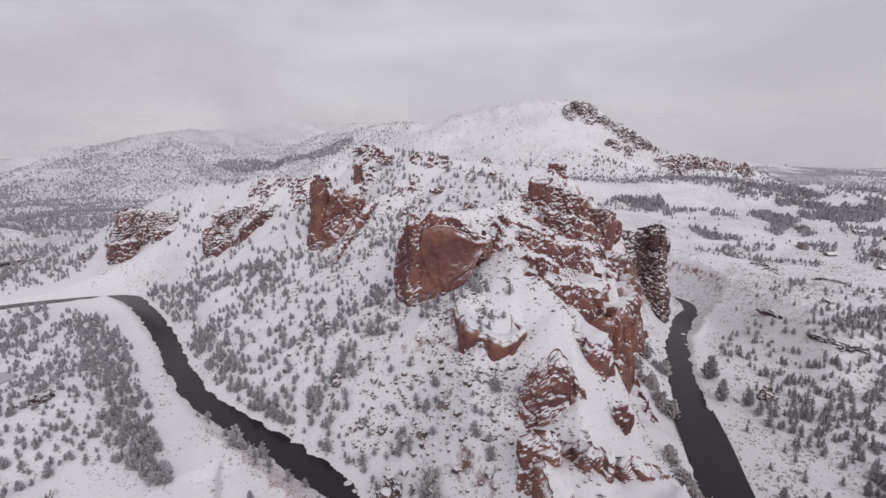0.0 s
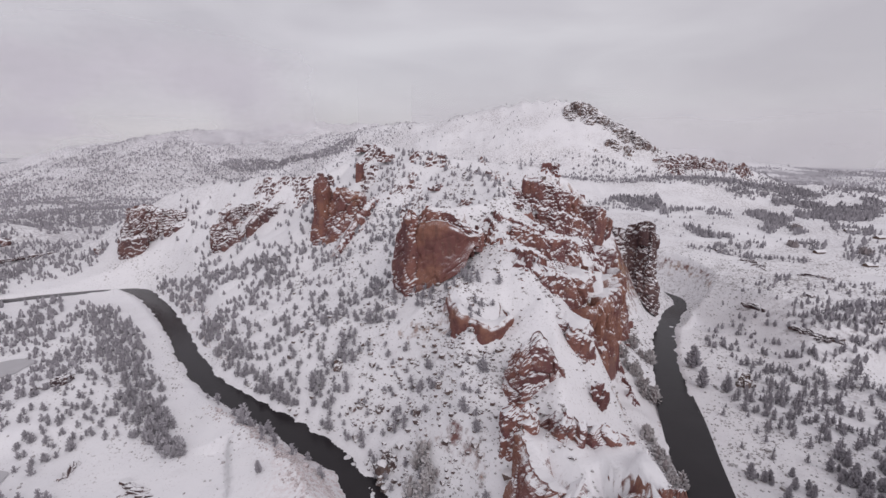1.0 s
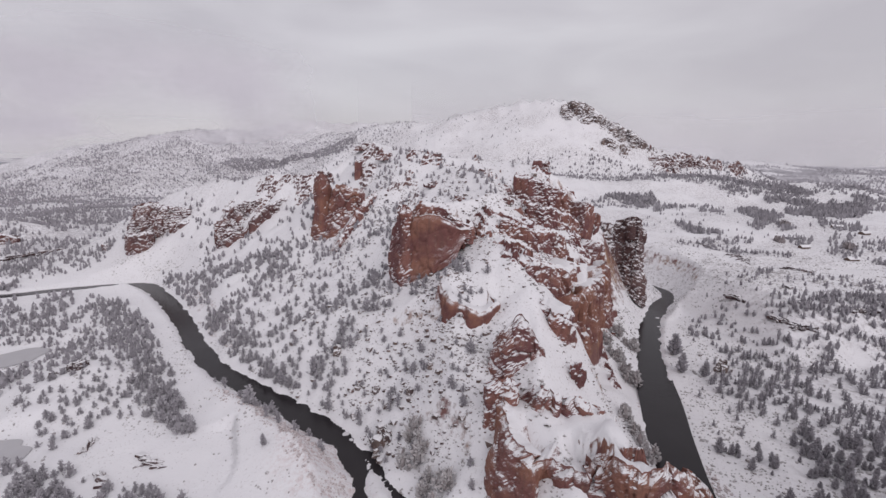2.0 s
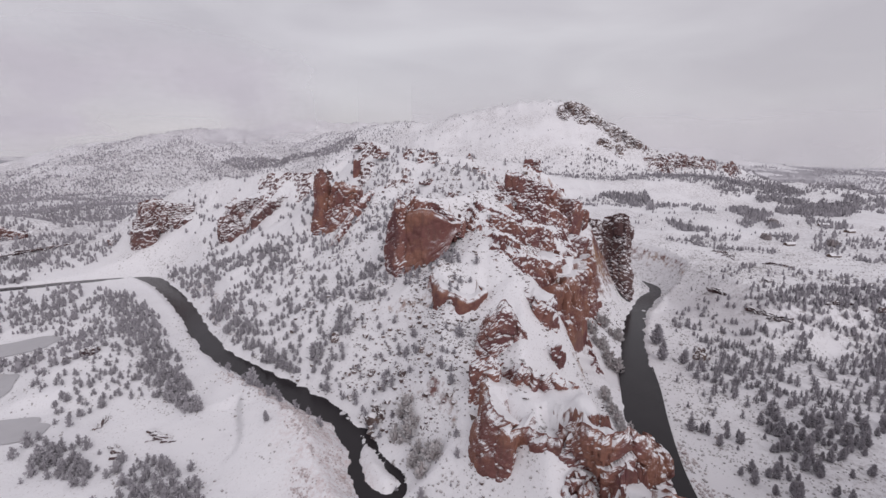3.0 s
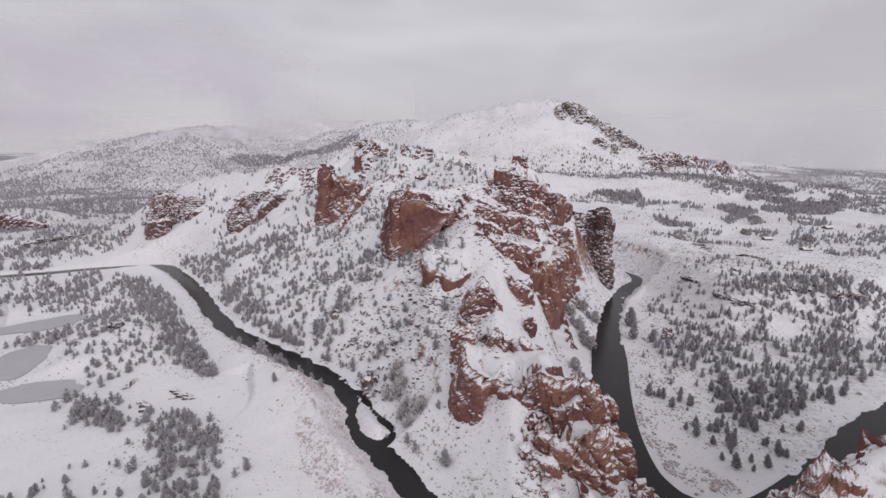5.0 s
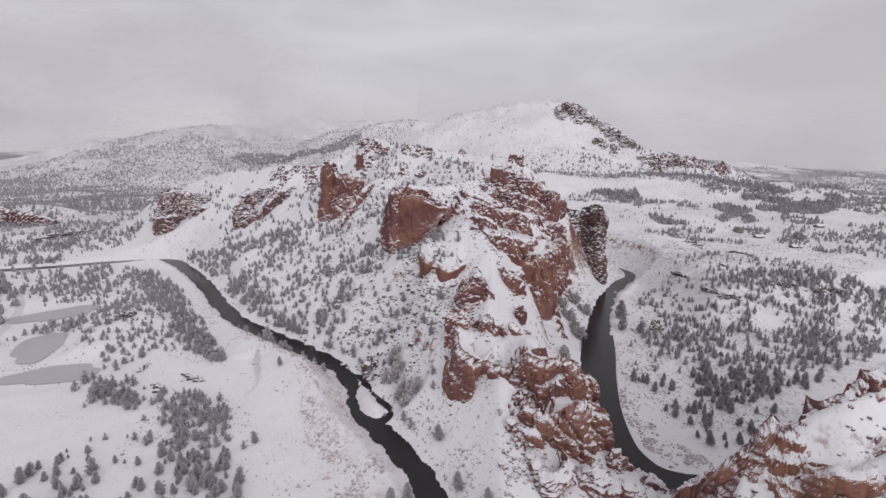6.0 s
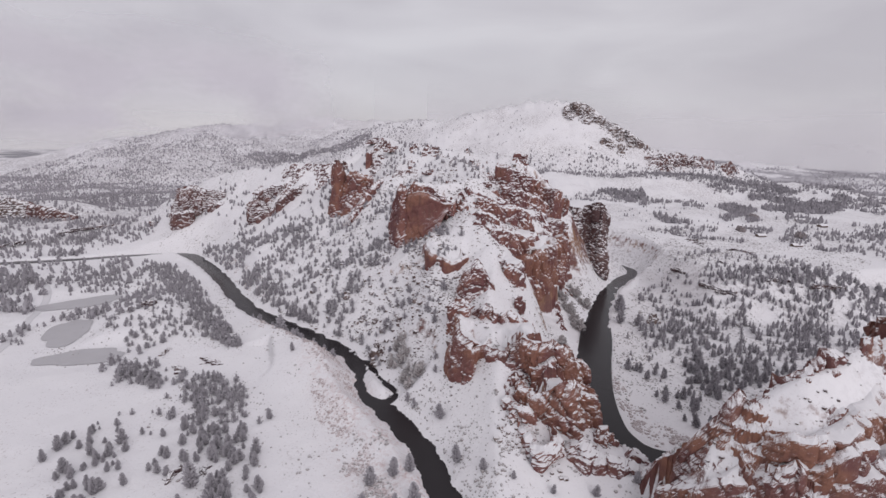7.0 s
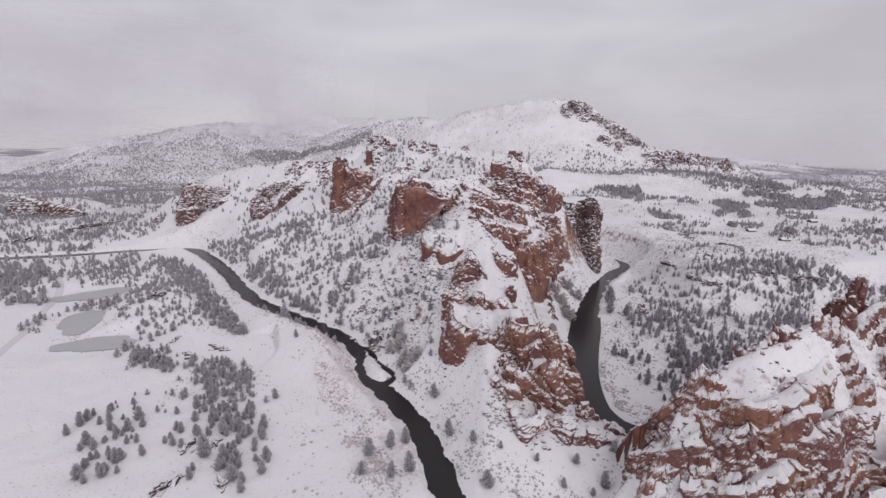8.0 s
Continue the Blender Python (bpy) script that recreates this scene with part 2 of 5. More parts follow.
# ---- materials ----
class Nodes:
    """Short names for the nodes of one material."""

    def __init__(self, name):
        self.mat = bpy.data.materials.new(name)
        self.mat.use_nodes = True
        self.nt = self.mat.node_tree
        self.bsdf = self.nt.nodes["Principled BSDF"]
        self.pos = self.nt.nodes.new("ShaderNodeNewGeometry")

    def put(self, kind, **given):
        node = self.nt.nodes.new(kind)
        for key, value in given.items():
            sock = node.inputs[int(key[1:])] if key[0] == "i" and key[1:].isdigit() else node.inputs[key]
            if isinstance(value, bpy.types.NodeSocket):
                self.nt.links.new(value, sock)
            else:
                sock.default_value = value
        return node

    def noise(self, scale, detail=4.0, rough=0.55, vector=None):
        return self.put("ShaderNodeTexNoise", Vector=vector or self.pos.outputs["Position"], Scale=scale, Detail=detail, Roughness=rough).outputs["Fac"]

    def math(self, op, a, b=0.0, clamp=False):
        node = self.put("ShaderNodeMath", i0=a, i1=b)
        node.operation, node.use_clamp = op, clamp
        return node.outputs[0]

    def step(self, value, lo, hi):
        node = self.put("ShaderNodeMapRange", i0=value, i1=lo, i2=hi, i3=0.0, i4=1.0)
        node.interpolation_type = "SMOOTHSTEP"
        return node.outputs[0]

    def mix(self, fac, a, b):
        node = self.nt.nodes.new("ShaderNodeMix")
        node.data_type = "RGBA"
        for sock, value in ((node.inputs[0], fac), (node.inputs[6], a), (node.inputs[7], b)):
            if isinstance(value, bpy.types.NodeSocket):
                self.nt.links.new(value, sock)
            else:
                sock.default_value = (*value, 1) if isinstance(value, tuple) and len(value) == 3 else value
        return node.outputs[2]

    def up(self):
        return self.put("ShaderNodeSeparateXYZ", Vector=self.pos.outputs["Normal"]).outputs[2]

    def done(self, color, rough=0.8, bump=None, strength=0.4, distance=0.5):
        for key, value in (("Base Color", color), ("Roughness", rough)):
            if isinstance(value, bpy.types.NodeSocket):
                self.nt.links.new(value, self.bsdf.inputs[key])
            else:
                self.bsdf.inputs[key].default_value = (*value, 1) if isinstance(value, tuple) else value
        self.bsdf.inputs["Specular IOR Level"].default_value = 0.25
        if bump is not None:
            b = self.put("ShaderNodeBump", Height=bump, Strength=strength, Distance=distance)
            self.nt.links.new(b.outputs[0], self.bsdf.inputs["Normal"])
        return self.mat


SNOW = (0.84, 0.83, 0.85)


def rock_colour(n, warm, cool=(0.20, 0.10, 0.092)):
    """Mottled welded tuff: ochre, orange and purple-red, with dark streaks."""
    a = n.mix(n.step(n.noise(0.05, 4, 0.6), 0.44, 0.60), cool, warm)
    stretched = n.put("ShaderNodeMapping", Vector=n.pos.outputs["Position"], Scale=(0.5, 0.5, 0.07)).outputs[0]
    b = n.mix(n.math("MULTIPLY", n.step(n.noise(1.0, 5, 0.65, stretched), 0.50, 0.66), 0.6), a, (0.145, 0.078, 0.068))
    c = n.mix(n.math("MULTIPLY", n.step(n.noise(0.5, 6, 0.7), 0.56, 0.72), 0.55), b, (0.38, 0.26, 0.19))
    return n.mix(n.math("MULTIPLY", n.step(n.noise(2.2, 4, 0.7), 0.55, 0.75), 0.5), c, (0.12, 0.07, 0.06))


def make_rock(name, warm, low, high, cool=(0.20, 0.10, 0.092), dusty=0.75):
    n = Nodes(name)
    rock = rock_colour(n, warm, cool)
    lift = n.math("ADD", n.up(), n.math("MULTIPLY", n.math("SUBTRACT", n.noise(0.35, 6, 0.7), 0.5), 0.45))
    lift = n.math("ADD", lift, n.math("MULTIPLY", n.math("SUBTRACT", n.noise(1.6, 4, 0.7), 0.5), 0.40))
    lift = n.math("ADD", lift, n.math("MULTIPLY", n.math("SUBTRACT", n.noise(4.5, 3, 0.7), 0.5), 0.36))
    snow = n.step(lift, low, high)
    dust = n.step(n.math("ADD", n.noise(2.4, 7, 0.8), n.math("MULTIPLY", n.up(), 0.5)), 0.70, 0.84)
    snow = n.math("MAXIMUM", snow, n.math("MULTIPLY", dust, dusty))
    return n.done(n.mix(snow, rock, SNOW), 0.85, n.noise(1.1, 8, 0.7), 0.7, 0.9)


def make_ground():
    n = Nodes("snow_over_ground")
    lift = n.math("ADD", n.up(), n.math("MULTIPLY", n.math("SUBTRACT", n.noise(0.22, 5, 0.65), 0.5), 0.55))
    bare = n.math("SUBTRACT", 1.0, n.step(lift, 0.36, 0.52))
    earth = rock_colour(n, (0.30, 0.17, 0.11))
    tuft = n.math("MULTIPLY", n.step(n.noise(0.75, 5, 0.7), 0.57, 0.69), n.step(n.noise(0.035, 4, 0.6), 0.36, 0.60))
    shade = n.mix(n.noise(0.03, 4, 0.6), (0.81, 0.80, 0.83), (0.86, 0.85, 0.86))
    ground = n.mix(n.math("MULTIPLY", tuft, 0.75), shade, (0.30, 0.25, 0.235))
    xyz_ = n.put("ShaderNodeSeparateXYZ", Vector=n.pos.outputs["Position"])
    zone = n.math("MAXIMUM", n.step(xyz_.outputs[0], 130, 240), n.step(xyz_.outputs[1], 430, 640))
    brush = n.math("MULTIPLY", n.step(n.noise(0.30, 5, 0.75), 0.46, 0.64), n.step(n.noise(0.011, 5, 0.6), 0.40, 0.58))
    ground = n.mix(n.math("MULTIPLY", n.math("MULTIPLY", brush, zone), 0.75), ground, (0.33, 0.295, 0.30))
    west = n.math("MULTIPLY", n.math("SUBTRACT", 1.0, n.step(xyz_.outputs[0], -520, -330)), n.step(xyz_.outputs[1], 430, 540))
    cover = n.math("MULTIPLY", n.step(n.noise(0.16, 5, 0.75), 0.40, 0.60), n.step(n.noise(0.006, 4, 0.6), 0.34, 0.54))
    ground = n.mix(n.math("MULTIPLY", n.math("MULTIPLY", cover, west), 0.55), ground, (0.30, 0.28, 0.30))
    across = n.math("ADD", n.math("MULTIPLY", n.math("ADD", xyz_.outputs[0], 44.0), 0.89), n.math("MULTIPLY", n.math("SUBTRACT", xyz_.outputs[1], 186.0), 0.46))
    strip = n.math("MULTIPLY", n.step(across, -46, -14), n.math("SUBTRACT", 1.0, n.step(across, -6, 4)))
    strip = n.math("MULTIPLY", strip, n.math("MULTIPLY", n.step(xyz_.outputs[1], 20, 50), n.math("SUBTRACT", 1.0, n.step(xyz_.outputs[1], 185, 215))))
    grass = n.math("MULTIPLY", n.step(n.noise(0.5, 6, 0.75), 0.42, 0.66), n.step(n.noise(0.06, 4, 0.6), 0.34, 0.58))
    ground = n.mix(n.math("MULTIPLY", n.math("MULTIPLY", grass, strip), 0.8), ground, (0.52, 0.37, 0.355))
    far = n.step(xyz_.outputs[1], 1500, 3000)
    wood = n.math("MULTIPLY", n.step(n.noise(0.0021, 5, 0.6), 0.47, 0.55), far)
    ground = n.mix(n.math("MULTIPLY", wood, 0.85), ground, (0.17, 0.165, 0.185))
    return n.done(n.mix(bare, ground, earth), 0.75, n.noise(0.6, 6, 0.65), 0.5, 0.8)


def make_water():
    n = Nodes("dark_river_water")
    n.done(n.mix(n.noise(0.05, 3), (0.020, 0.017, 0.019), (0.031, 0.027, 0.030)), 0.18, n.noise(0.5, 5, 0.6), 0.25, 0.25)
    n.bsdf.inputs["Specular IOR Level"].default_value = 0.16
    return n.mat


def make_leaf(name, green, frost, amount):
    n = Nodes(name)
    per = n.pos.outputs["Random Per Island"]
    a = n.mix(per, green, tuple(c * 0.75 for c in green))
    snow = n.math("ADD", n.math("MULTIPLY", n.step(n.math("ADD", n.up(), n.math("MULTIPLY", per, 0.5)), 0.30, 0.95), amount), 0.31)
    return n.done(n.mix(snow, a, frost), 0.9)


def make_plain(name, a, b, scale=2.0, rough=0.85):
    n = Nodes(name)
    return n.done(n.mix(n.noise(scale, 5, 0.65), a, b), rough, n.noise(scale * 3, 5, 0.6), 0.4, 0.1)


ROCK = make_rock("red_rock_with_snow", (0.255, 0.120, 0.098), 0.42, 0.56, (0.165, 0.074, 0.074))
ROCK_WALL = make_rock("ochre_wall_rock", (0.27, 0.129, 0.094), 0.56, 0.70, (0.19, 0.084, 0.076), 0.35)
ROCK_OCHRE = make_rock("ochre_rock_with_snow", (0.27, 0.131, 0.092), 0.56, 0.70, (0.18, 0.084, 0.078))
ROCK_DARK = make_rock("dark_red_rock_with_snow", (0.185, 0.10, 0.092), 0.36, 0.56, (0.125, 0.068, 0.07))
ROCK_GREY = make_rock("grey_brown_rock_with_snow", (0.19, 0.145, 0.13), 0.30, 0.50, (0.11, 0.08, 0.078))
ROCK_FIN = make_rock("dark_maroon_rock_with_snow", (0.15, 0.095, 0.09), 0.40, 0.62, (0.10, 0.06, 0.062), 0.9)
GULLY = make_rock("dark_gully_rock", (0.095, 0.058, 0.06), 0.60, 0.80, (0.06, 0.04, 0.045))
GROUND = make_ground()
WATER = make_water()
BARK = make_plain("bark", (0.10, 0.075, 0.06), (0.16, 0.13, 0.11))
LEAF = make_leaf("frosted_juniper_needles", (0.135, 0.122, 0.135), (0.60, 0.58, 0.62), 0.26)
LEAF_PINE = make_leaf("dark_pine_needles", (0.128, 0.115, 0.13), (0.60, 0.58, 0.62), 0.26)
SCRUB = make_leaf("frosted_sagebrush", (0.20, 0.16, 0.15), (0.62, 0.61, 0.62), 0.5)
WILLOW = make_leaf("reddish_willow_stems", (0.30, 0.215, 0.20), (0.66, 0.61, 0.62), 0.5)
SLUSH = make_plain("packed_grey_snow", (0.62, 0.61, 0.63), (0.74, 0.73, 0.75), 0.6)
ICE = make_plain("dull_grey_ice", (0.43, 0.42, 0.435), (0.53, 0.52, 0.54), 0.12, 0.45)
BRAMBLE = make_leaf("dark_red_brown_twigs", (0.10, 0.066, 0.066), (0.5, 0.47, 0.48), 0.25)
TWIG = make_leaf("bare_frosted_twigs", (0.24, 0.19, 0.185), (0.6, 0.59, 0.6), 0.4)

# ---- ground ----
def stretched_axis(lo, hi, fine, first, last, grow):
    mid = np.arange(lo, hi + fine, fine)
    def run(length):
        out, s = [], fine
        while not out or out[-1] < length:
            s *= grow
            out.append((out[-1] if out else 0) + s)
        return np.array(out)
    return np.concatenate([(lo - run(lo - first))[::-1], mid, mid[-1] + run(last - mid[-1])])


def lay_ground():
    xs = stretched_axis(-310, 310, 2.0, -5200, 5200, 1.037)
    ys = stretched_axis(-30, 440, 2.0, -4000, 5400, 1.026)
    gx, gy = np.meshgrid(xs, ys)
    z = height(gx.ravel(), gy.ravel())
    verts = np.stack([gx.ravel(), gy.ravel(), z], 1)
    w = len(xs)
    i = (np.arange(len(ys) - 1)[:, None] * w + np.arange(w - 1)[None]).ravel()
    faces = np.stack([i, i + 1, i + w + 1, i + w], 1)
    ob = new("ground", mesh_np("ground", verts, faces, GROUND, flat=False))
    return tagged(ob, "snow-covered hilly ground with bare tufts and earth", "ground", kind="structure")


lay_ground()


def lay_river(line, label, level=0.0):
    d = np.gradient(line[:, :2], axis=0)
    d /= np.linalg.norm(d, axis=1)[:, None]
    side = np.stack([-d[:, 1], d[:, 0]], 1)
    cols = np.linspace(-1, 1, 5)
    verts = np.concatenate([np.column_stack([line[:, :2] + side * (c * (line[:, 2:3] + 2.6)), np.full(len(line), level)]) for c in cols])
    n = len(line)
    i = np.concatenate([k * n + np.arange(n - 1) for k in range(4)])
    faces = np.stack([i, i + 1, i + n + 1, i + n], 1)[:, ::-1]
    ob = new("river", mesh_np("river", verts, faces, WATER, flat=False))
    return tagged(ob, label, "river", kind="structure")


lay_river(RIVER_WEST, "dark slow river winding between snowy banks")
lay_river(RIVER_EAST, "dark river bending round a snowy flat")
lay_river(SIDE_CHANNEL, "narrow dark side channel round a snowy islet", -0.05)


def lay_road(line, half):
    d = np.gradient(line[:, :2], axis=0)
    d /= np.linalg.norm(d, axis=1)[:, None]
    side = np.stack([-d[:, 1], d[:, 0]], 1)
    n, rows = len(line), []
    for c, up in ((-1.25, -0.5), (-1.0, 0.35), (-0.5, 0.22), (0.5, 0.22), (1.0, 0.35), (1.25, -0.5)):
        p = line[:, :2] + side * (c * half)
        rows.append(np.column_stack([p, height(p[:, 0], p[:, 1]) + up]))
    i = np.concatenate([k * n + np.arange(n - 1) for k in range(5)])
    ob = new("road", mesh_np("road", np.concatenate(rows), np.stack([i, i + 1, i + n + 1, i + n], 1)[:, ::-1], SLUSH, flat=False))
    tagged(ob, "narrow track of packed grey snow", "road", kind="structure")


lay_road(spline([(-225, 60, 0), (-262, 130, 0), (-289, 191, 0), (-322, 250, 0), (-352, 296, 0), (-400, 330, 0), (-480, 350, 0)], 4.0), 2.6)


def lay_pond(x, y, rx, ry, turn, seed):
    n = 64
    rng = np.random.RandomState(seed)
    ph = rng.rand(4) * 6.28
    verts = [(0, 0, 0.0)]
    for ring in (0.55, 1.0):
        for k in range(n):
            a = 6.2832 * k / n
            r = ring * (1 + 0.13 * math.sin(2 * a + ph[0]) + 0.10 * math.sin(3 * a + ph[1]) + 0.05 * math.sin(7 * a + ph[2]))
            verts.append((rx * r * math.cos(a), ry * r * math.sin(a), 0.0))
    me = bpy.data.meshes.new("frozen_pond")
    faces = [(0, 1 + k, 1 + (k + 1) % n) for k in range(n)] + [(1 + k, 1 + n + k, 1 + n + (k + 1) % n, 1 + (k + 1) % n) for k in range(n)]
    me.from_pydata(verts, [], faces)
    me.materials.append(ICE)
    ob = new("frozen_pond", me)
    ob.matrix_world = pose(x, y, POND_LEVEL + 0.45, 0, 0, turn)
    tagged(ob, "frozen pond of dull grey ice in the snow", "pond", kind="structure")


for number, row in enumerate(PONDS):
    lay_pond(*row, number + 3)


# ---- rock crags ----
def box_grid(size, res, sharp):
    """A box, open below, as a welded grid; base in the middle of z = 0. Also its places from -1 to 1."""
    half = [s / 2 for s in size]
    parts, faces, base = [], [], 0
    for axis, sign in ((0, 1), (0, -1), (1, 1), (1, -1), (2, 1)):
        a, b = [k for k in range(3) if k != axis]
        na, nb = (max(3, int(2 * half[k] / res)) for k in (a, b))
        ga, gb = np.meshgrid(np.linspace(-1, 1, na + 1), np.linspace(-1, 1, nb + 1))
        q = np.zeros((ga.size, 3))
        q[:, a], q[:, b], q[:, axis] = ga.ravel(), gb.ravel(), sign
        i = (np.arange(nb)[:, None] * (na + 1) + np.arange(na)[None]).ravel() + base
        f = np.stack([i, i + 1, i + na + 2, i + na + 1], 1)
        faces.append(f[:, ::-1] if (sign > 0) == (axis == 1) else f)
        parts.append(q)
        base += len(q)
    q, f = np.concatenate(parts), np.concatenate(faces)
    _, first, back = np.unique(np.round(q, 5), axis=0, return_index=True, return_inverse=True)
    q, f = q[first], back.ravel()[f]
    q = q / ((np.abs(q) ** sharp).sum(1) ** (1 / sharp))[:, None]
    return q, f


def hewn(size, seed, res, cuts=9, taper=0.1, sharp=10.0, rough=1.0, tip=(0.0, 0.0), fine=1.0):
    """One angular rock: a box chipped by random planes, cracked and roughened."""
    rng = np.random.RandomState(seed)
    q, f = box_grid(size, res, sharp)
    half = np.array(size) / 2
    p = q * half
    p[:, :2] *= (1 - taper * (q[:, 2:3] + 1) / 2)
    off = rng.rand(3) * 90
    p[:, :2] *= (1 + 0.12 * fbm(p / (1.1 * max(size[:2])) + off, 2, seed))[:, None]
    for _ in range(cuts):
        n = rng.randn(3) * (1, 1, 0.55)
        n[2] = abs(n[2]) if rng.rand() < 0.75 else -0.3 * abs(n[2])
        n = n / half * half.min()
        n /= np.linalg.norm(n)
        d = p @ n
        over = np.clip(d - d.max() * (0.62 + 0.34 * rng.rand()), 0, None)
        p -= over[:, None] * n
    out = q * (1, 1, 0.8)
    out /= np.linalg.norm(out, axis=1)[:, None] + 1e-6
    w = p + 0.8 * np.stack([vnoise(p / 5 + off, seed + s) for s in (3, 4, 5)], 1)
    _, gap, rnd = cells(w / (6.5, 6.5, 7.5) + off, seed)
    push = 1.5 * (rnd - 0.5) - 0.9 * np.exp(-gap / 0.12)
    _, gap, rnd = cells(w / (2.8, 2.8, 2.2) + off, seed + 1)
    patch = smooth(-0.25, 0.35, fbm(p / 13 + off, 2, seed + 6))
    push += fine * patch * (1.1 * (rnd - 0.5) - 0.5 * np.exp(-gap / 0.2))
    push += 0.32 * fbm(p / 2.2 + off, 3, seed + 7)
    p += out * (rough * push)[:, None]
    p[:, 2] += half[2]
    k = smooth(-0.3, 1, q[:, 2])
    p[:, 2] += k * (tip[0] * p[:, 0] + tip[1] * p[:, 1])
    return p, f


def crag_mesh(size, seed, style, res, taper=0.12, tip=(0.0, 0.0), sharp=5.0, amp=1.0):
    """A crag out of hewn blocks: its base in the middle of z = 0."""
    rng = np.random.RandomState(seed * 17 + 3)
    lx, ly, lz = size
    rocks = []
    if style in ("face", "sheer"):
        rocks.append((hewn(size, seed, res, 10, taper, 6, 0.32 * amp, tip, 0.2), (0, 0, 0), 0, 0))
        for k in range(9 if style == "face" else 5):
            top = k < 5
            a = rng.rand() * 3.4 - 0.1 if top else (-0.5 + 0.7 * rng.rand() if k % 2 else 2.9 + 0.7 * rng.rand())
            s = np.array([lx, ly, lz]) * (0.14 + 0.18 * rng.rand(3))
            z = lz * (0.72 + 0.12 * rng.rand()) if top else 0.05 * lz
            r = 0.34 if top else 0.46
            rocks.append((hewn(s, seed + 20 + k, res, 8, 0.2, 8, amp), (lx * r * math.cos(a), ly * r * math.sin(a), z), rng.rand() * 360, 6 * rng.randn()))
    elif style == "bed":
        x, k = -lx / 2, 0
        while x < lx / 2 - 3:
            s = min(lx / 2 - x, lx * (0.28 + 0.3 * rng.rand()))
            h = lz * (0.9 + 0.2 * rng.rand())
            rocks.append((hewn((s * 1.12, ly * (0.85 + 0.25 * rng.rand()), h), seed + k, res, 5, 0.06, 10, 0.7 * amp), (x + s / 2, 0.9 * rng.randn(), 0.6 * rng.randn()), 3 * rng.randn(), 1.6 * rng.randn()))
            x, k = x + s, k + 1
    elif style == "column":
        n = int(10 + lx * ly / 60)
        for k in range(n):
            s = min(lx, ly) * (0.34 + 0.26 * rng.rand())
            x, y = lx * 0.42 * (2 * rng.rand() - 1), ly * 0.42 * (2 * rng.rand() - 1)
            h = lz * (1 - 0.24 * rng.rand() - taper * (abs(x) / lx + abs(y) / ly))
            rocks.append((hewn((s, s * (0.8 + 0.5 * rng.rand()), h), seed + k, res, 7, 0.3, 9, 0.9 * amp), (x, y, 0), rng.rand() * 90, 2 * rng.randn()))
    else:
        n = 13
        for k in range(n):
            r, a = 0.44 * math.sqrt((k + 0.3) / n), 2.4 * k + 0.8 * rng.rand()
            x, y = lx * r * math.cos(a), ly * r * math.sin(a)
            s = (0.26 + 0.26 * rng.rand(), 0.30 + 0.26 * rng.rand())
            h = lz * (1.0 - 2.4 * r * r * (0.7 + 0.6 * rng.rand()) + (0.10 if y > 0 else -0.06) - 0.1 * taper * k)
            h = max(0.28 * lz, h if k else lz)
            rocks.append((hewn((lx * s[0] + 1, ly * s[1] + 1, h), seed + k, res, 9, 0.5 * taper + 0.08, 9, amp, tip), (x, y, 0), 30 * rng.randn(), 5 * rng.randn()))
    verts, faces, base = [], [], 0
    for (p, f), place, turn, lean in rocks:
        m = np.array(pose(*place, lean, 0.7 * lean, turn))
        verts.append(p @ m[:3, :3].T + m[:3, 3])
        faces.append(f + base)
        base += len(p)
    return np.concatenate(verts), np.concatenate(faces)


def rock_mesh(name, length, depth, tall, style="block", seed=1, res=1.15, taper=0.12, tip=(0.0, 0.0), material=None, amp=1.0, sharp=5.0):
    p, f = crag_mesh((length, depth, tall), seed, style, res, taper, tip, sharp, amp)
    return mesh_np(name, p, f, material or ROCK)


def crag(name, label, x, y, z0, z1, length, depth, turn=0.0, style="block", seed=1, **more):
    """A rock that is a thing of its own."""
    ob = new(name, rock_mesh(name, length, depth, z1 - z0, style, seed, **more))
    ob.matrix_world = pose(x, y, z0, 0, 0, turn)
    return tagged(ob, label, "rock", "boulders" if name == "boulder" else "low rock rims")


def cliff(name, label):
    return tagged(new(name), label, "cliff")


def piece(parent, name, x, y, z0, z1, length, depth, turn=0.0, style="block", seed=1, label="", **more):
    """An upright part of a cliff."""
    ob = new(name, rock_mesh(name, length, depth, z1 - z0, style, seed, **more))
    ob.parent = parent
    ob.matrix_world = pose(x, y, z0, 0, 0, turn)
    return tagged(ob, label)


def slab(parent, x, y, z, length, depth, thick, turn, dip, seed, name="ledge", style="bed", label="", bury=9.0, **more):
    """A bed of rock by its middle; dip: degrees by which its +x end sinks; bury: what of it lies under the snow."""
    more.setdefault("taper", 0.06)
    more.setdefault("sharp", 8.0)
    ob = new(name, rock_mesh(name, length, depth, thick + bury, style, seed, **more))
    ob.parent = parent
    ob.matrix_world = pose(x, y, z, 0, 0, turn) @ pose(0, 0, 0, 0, dip, 0) @ pose(0, 0, -thick / 2 - bury)
    return tagged(ob, label)


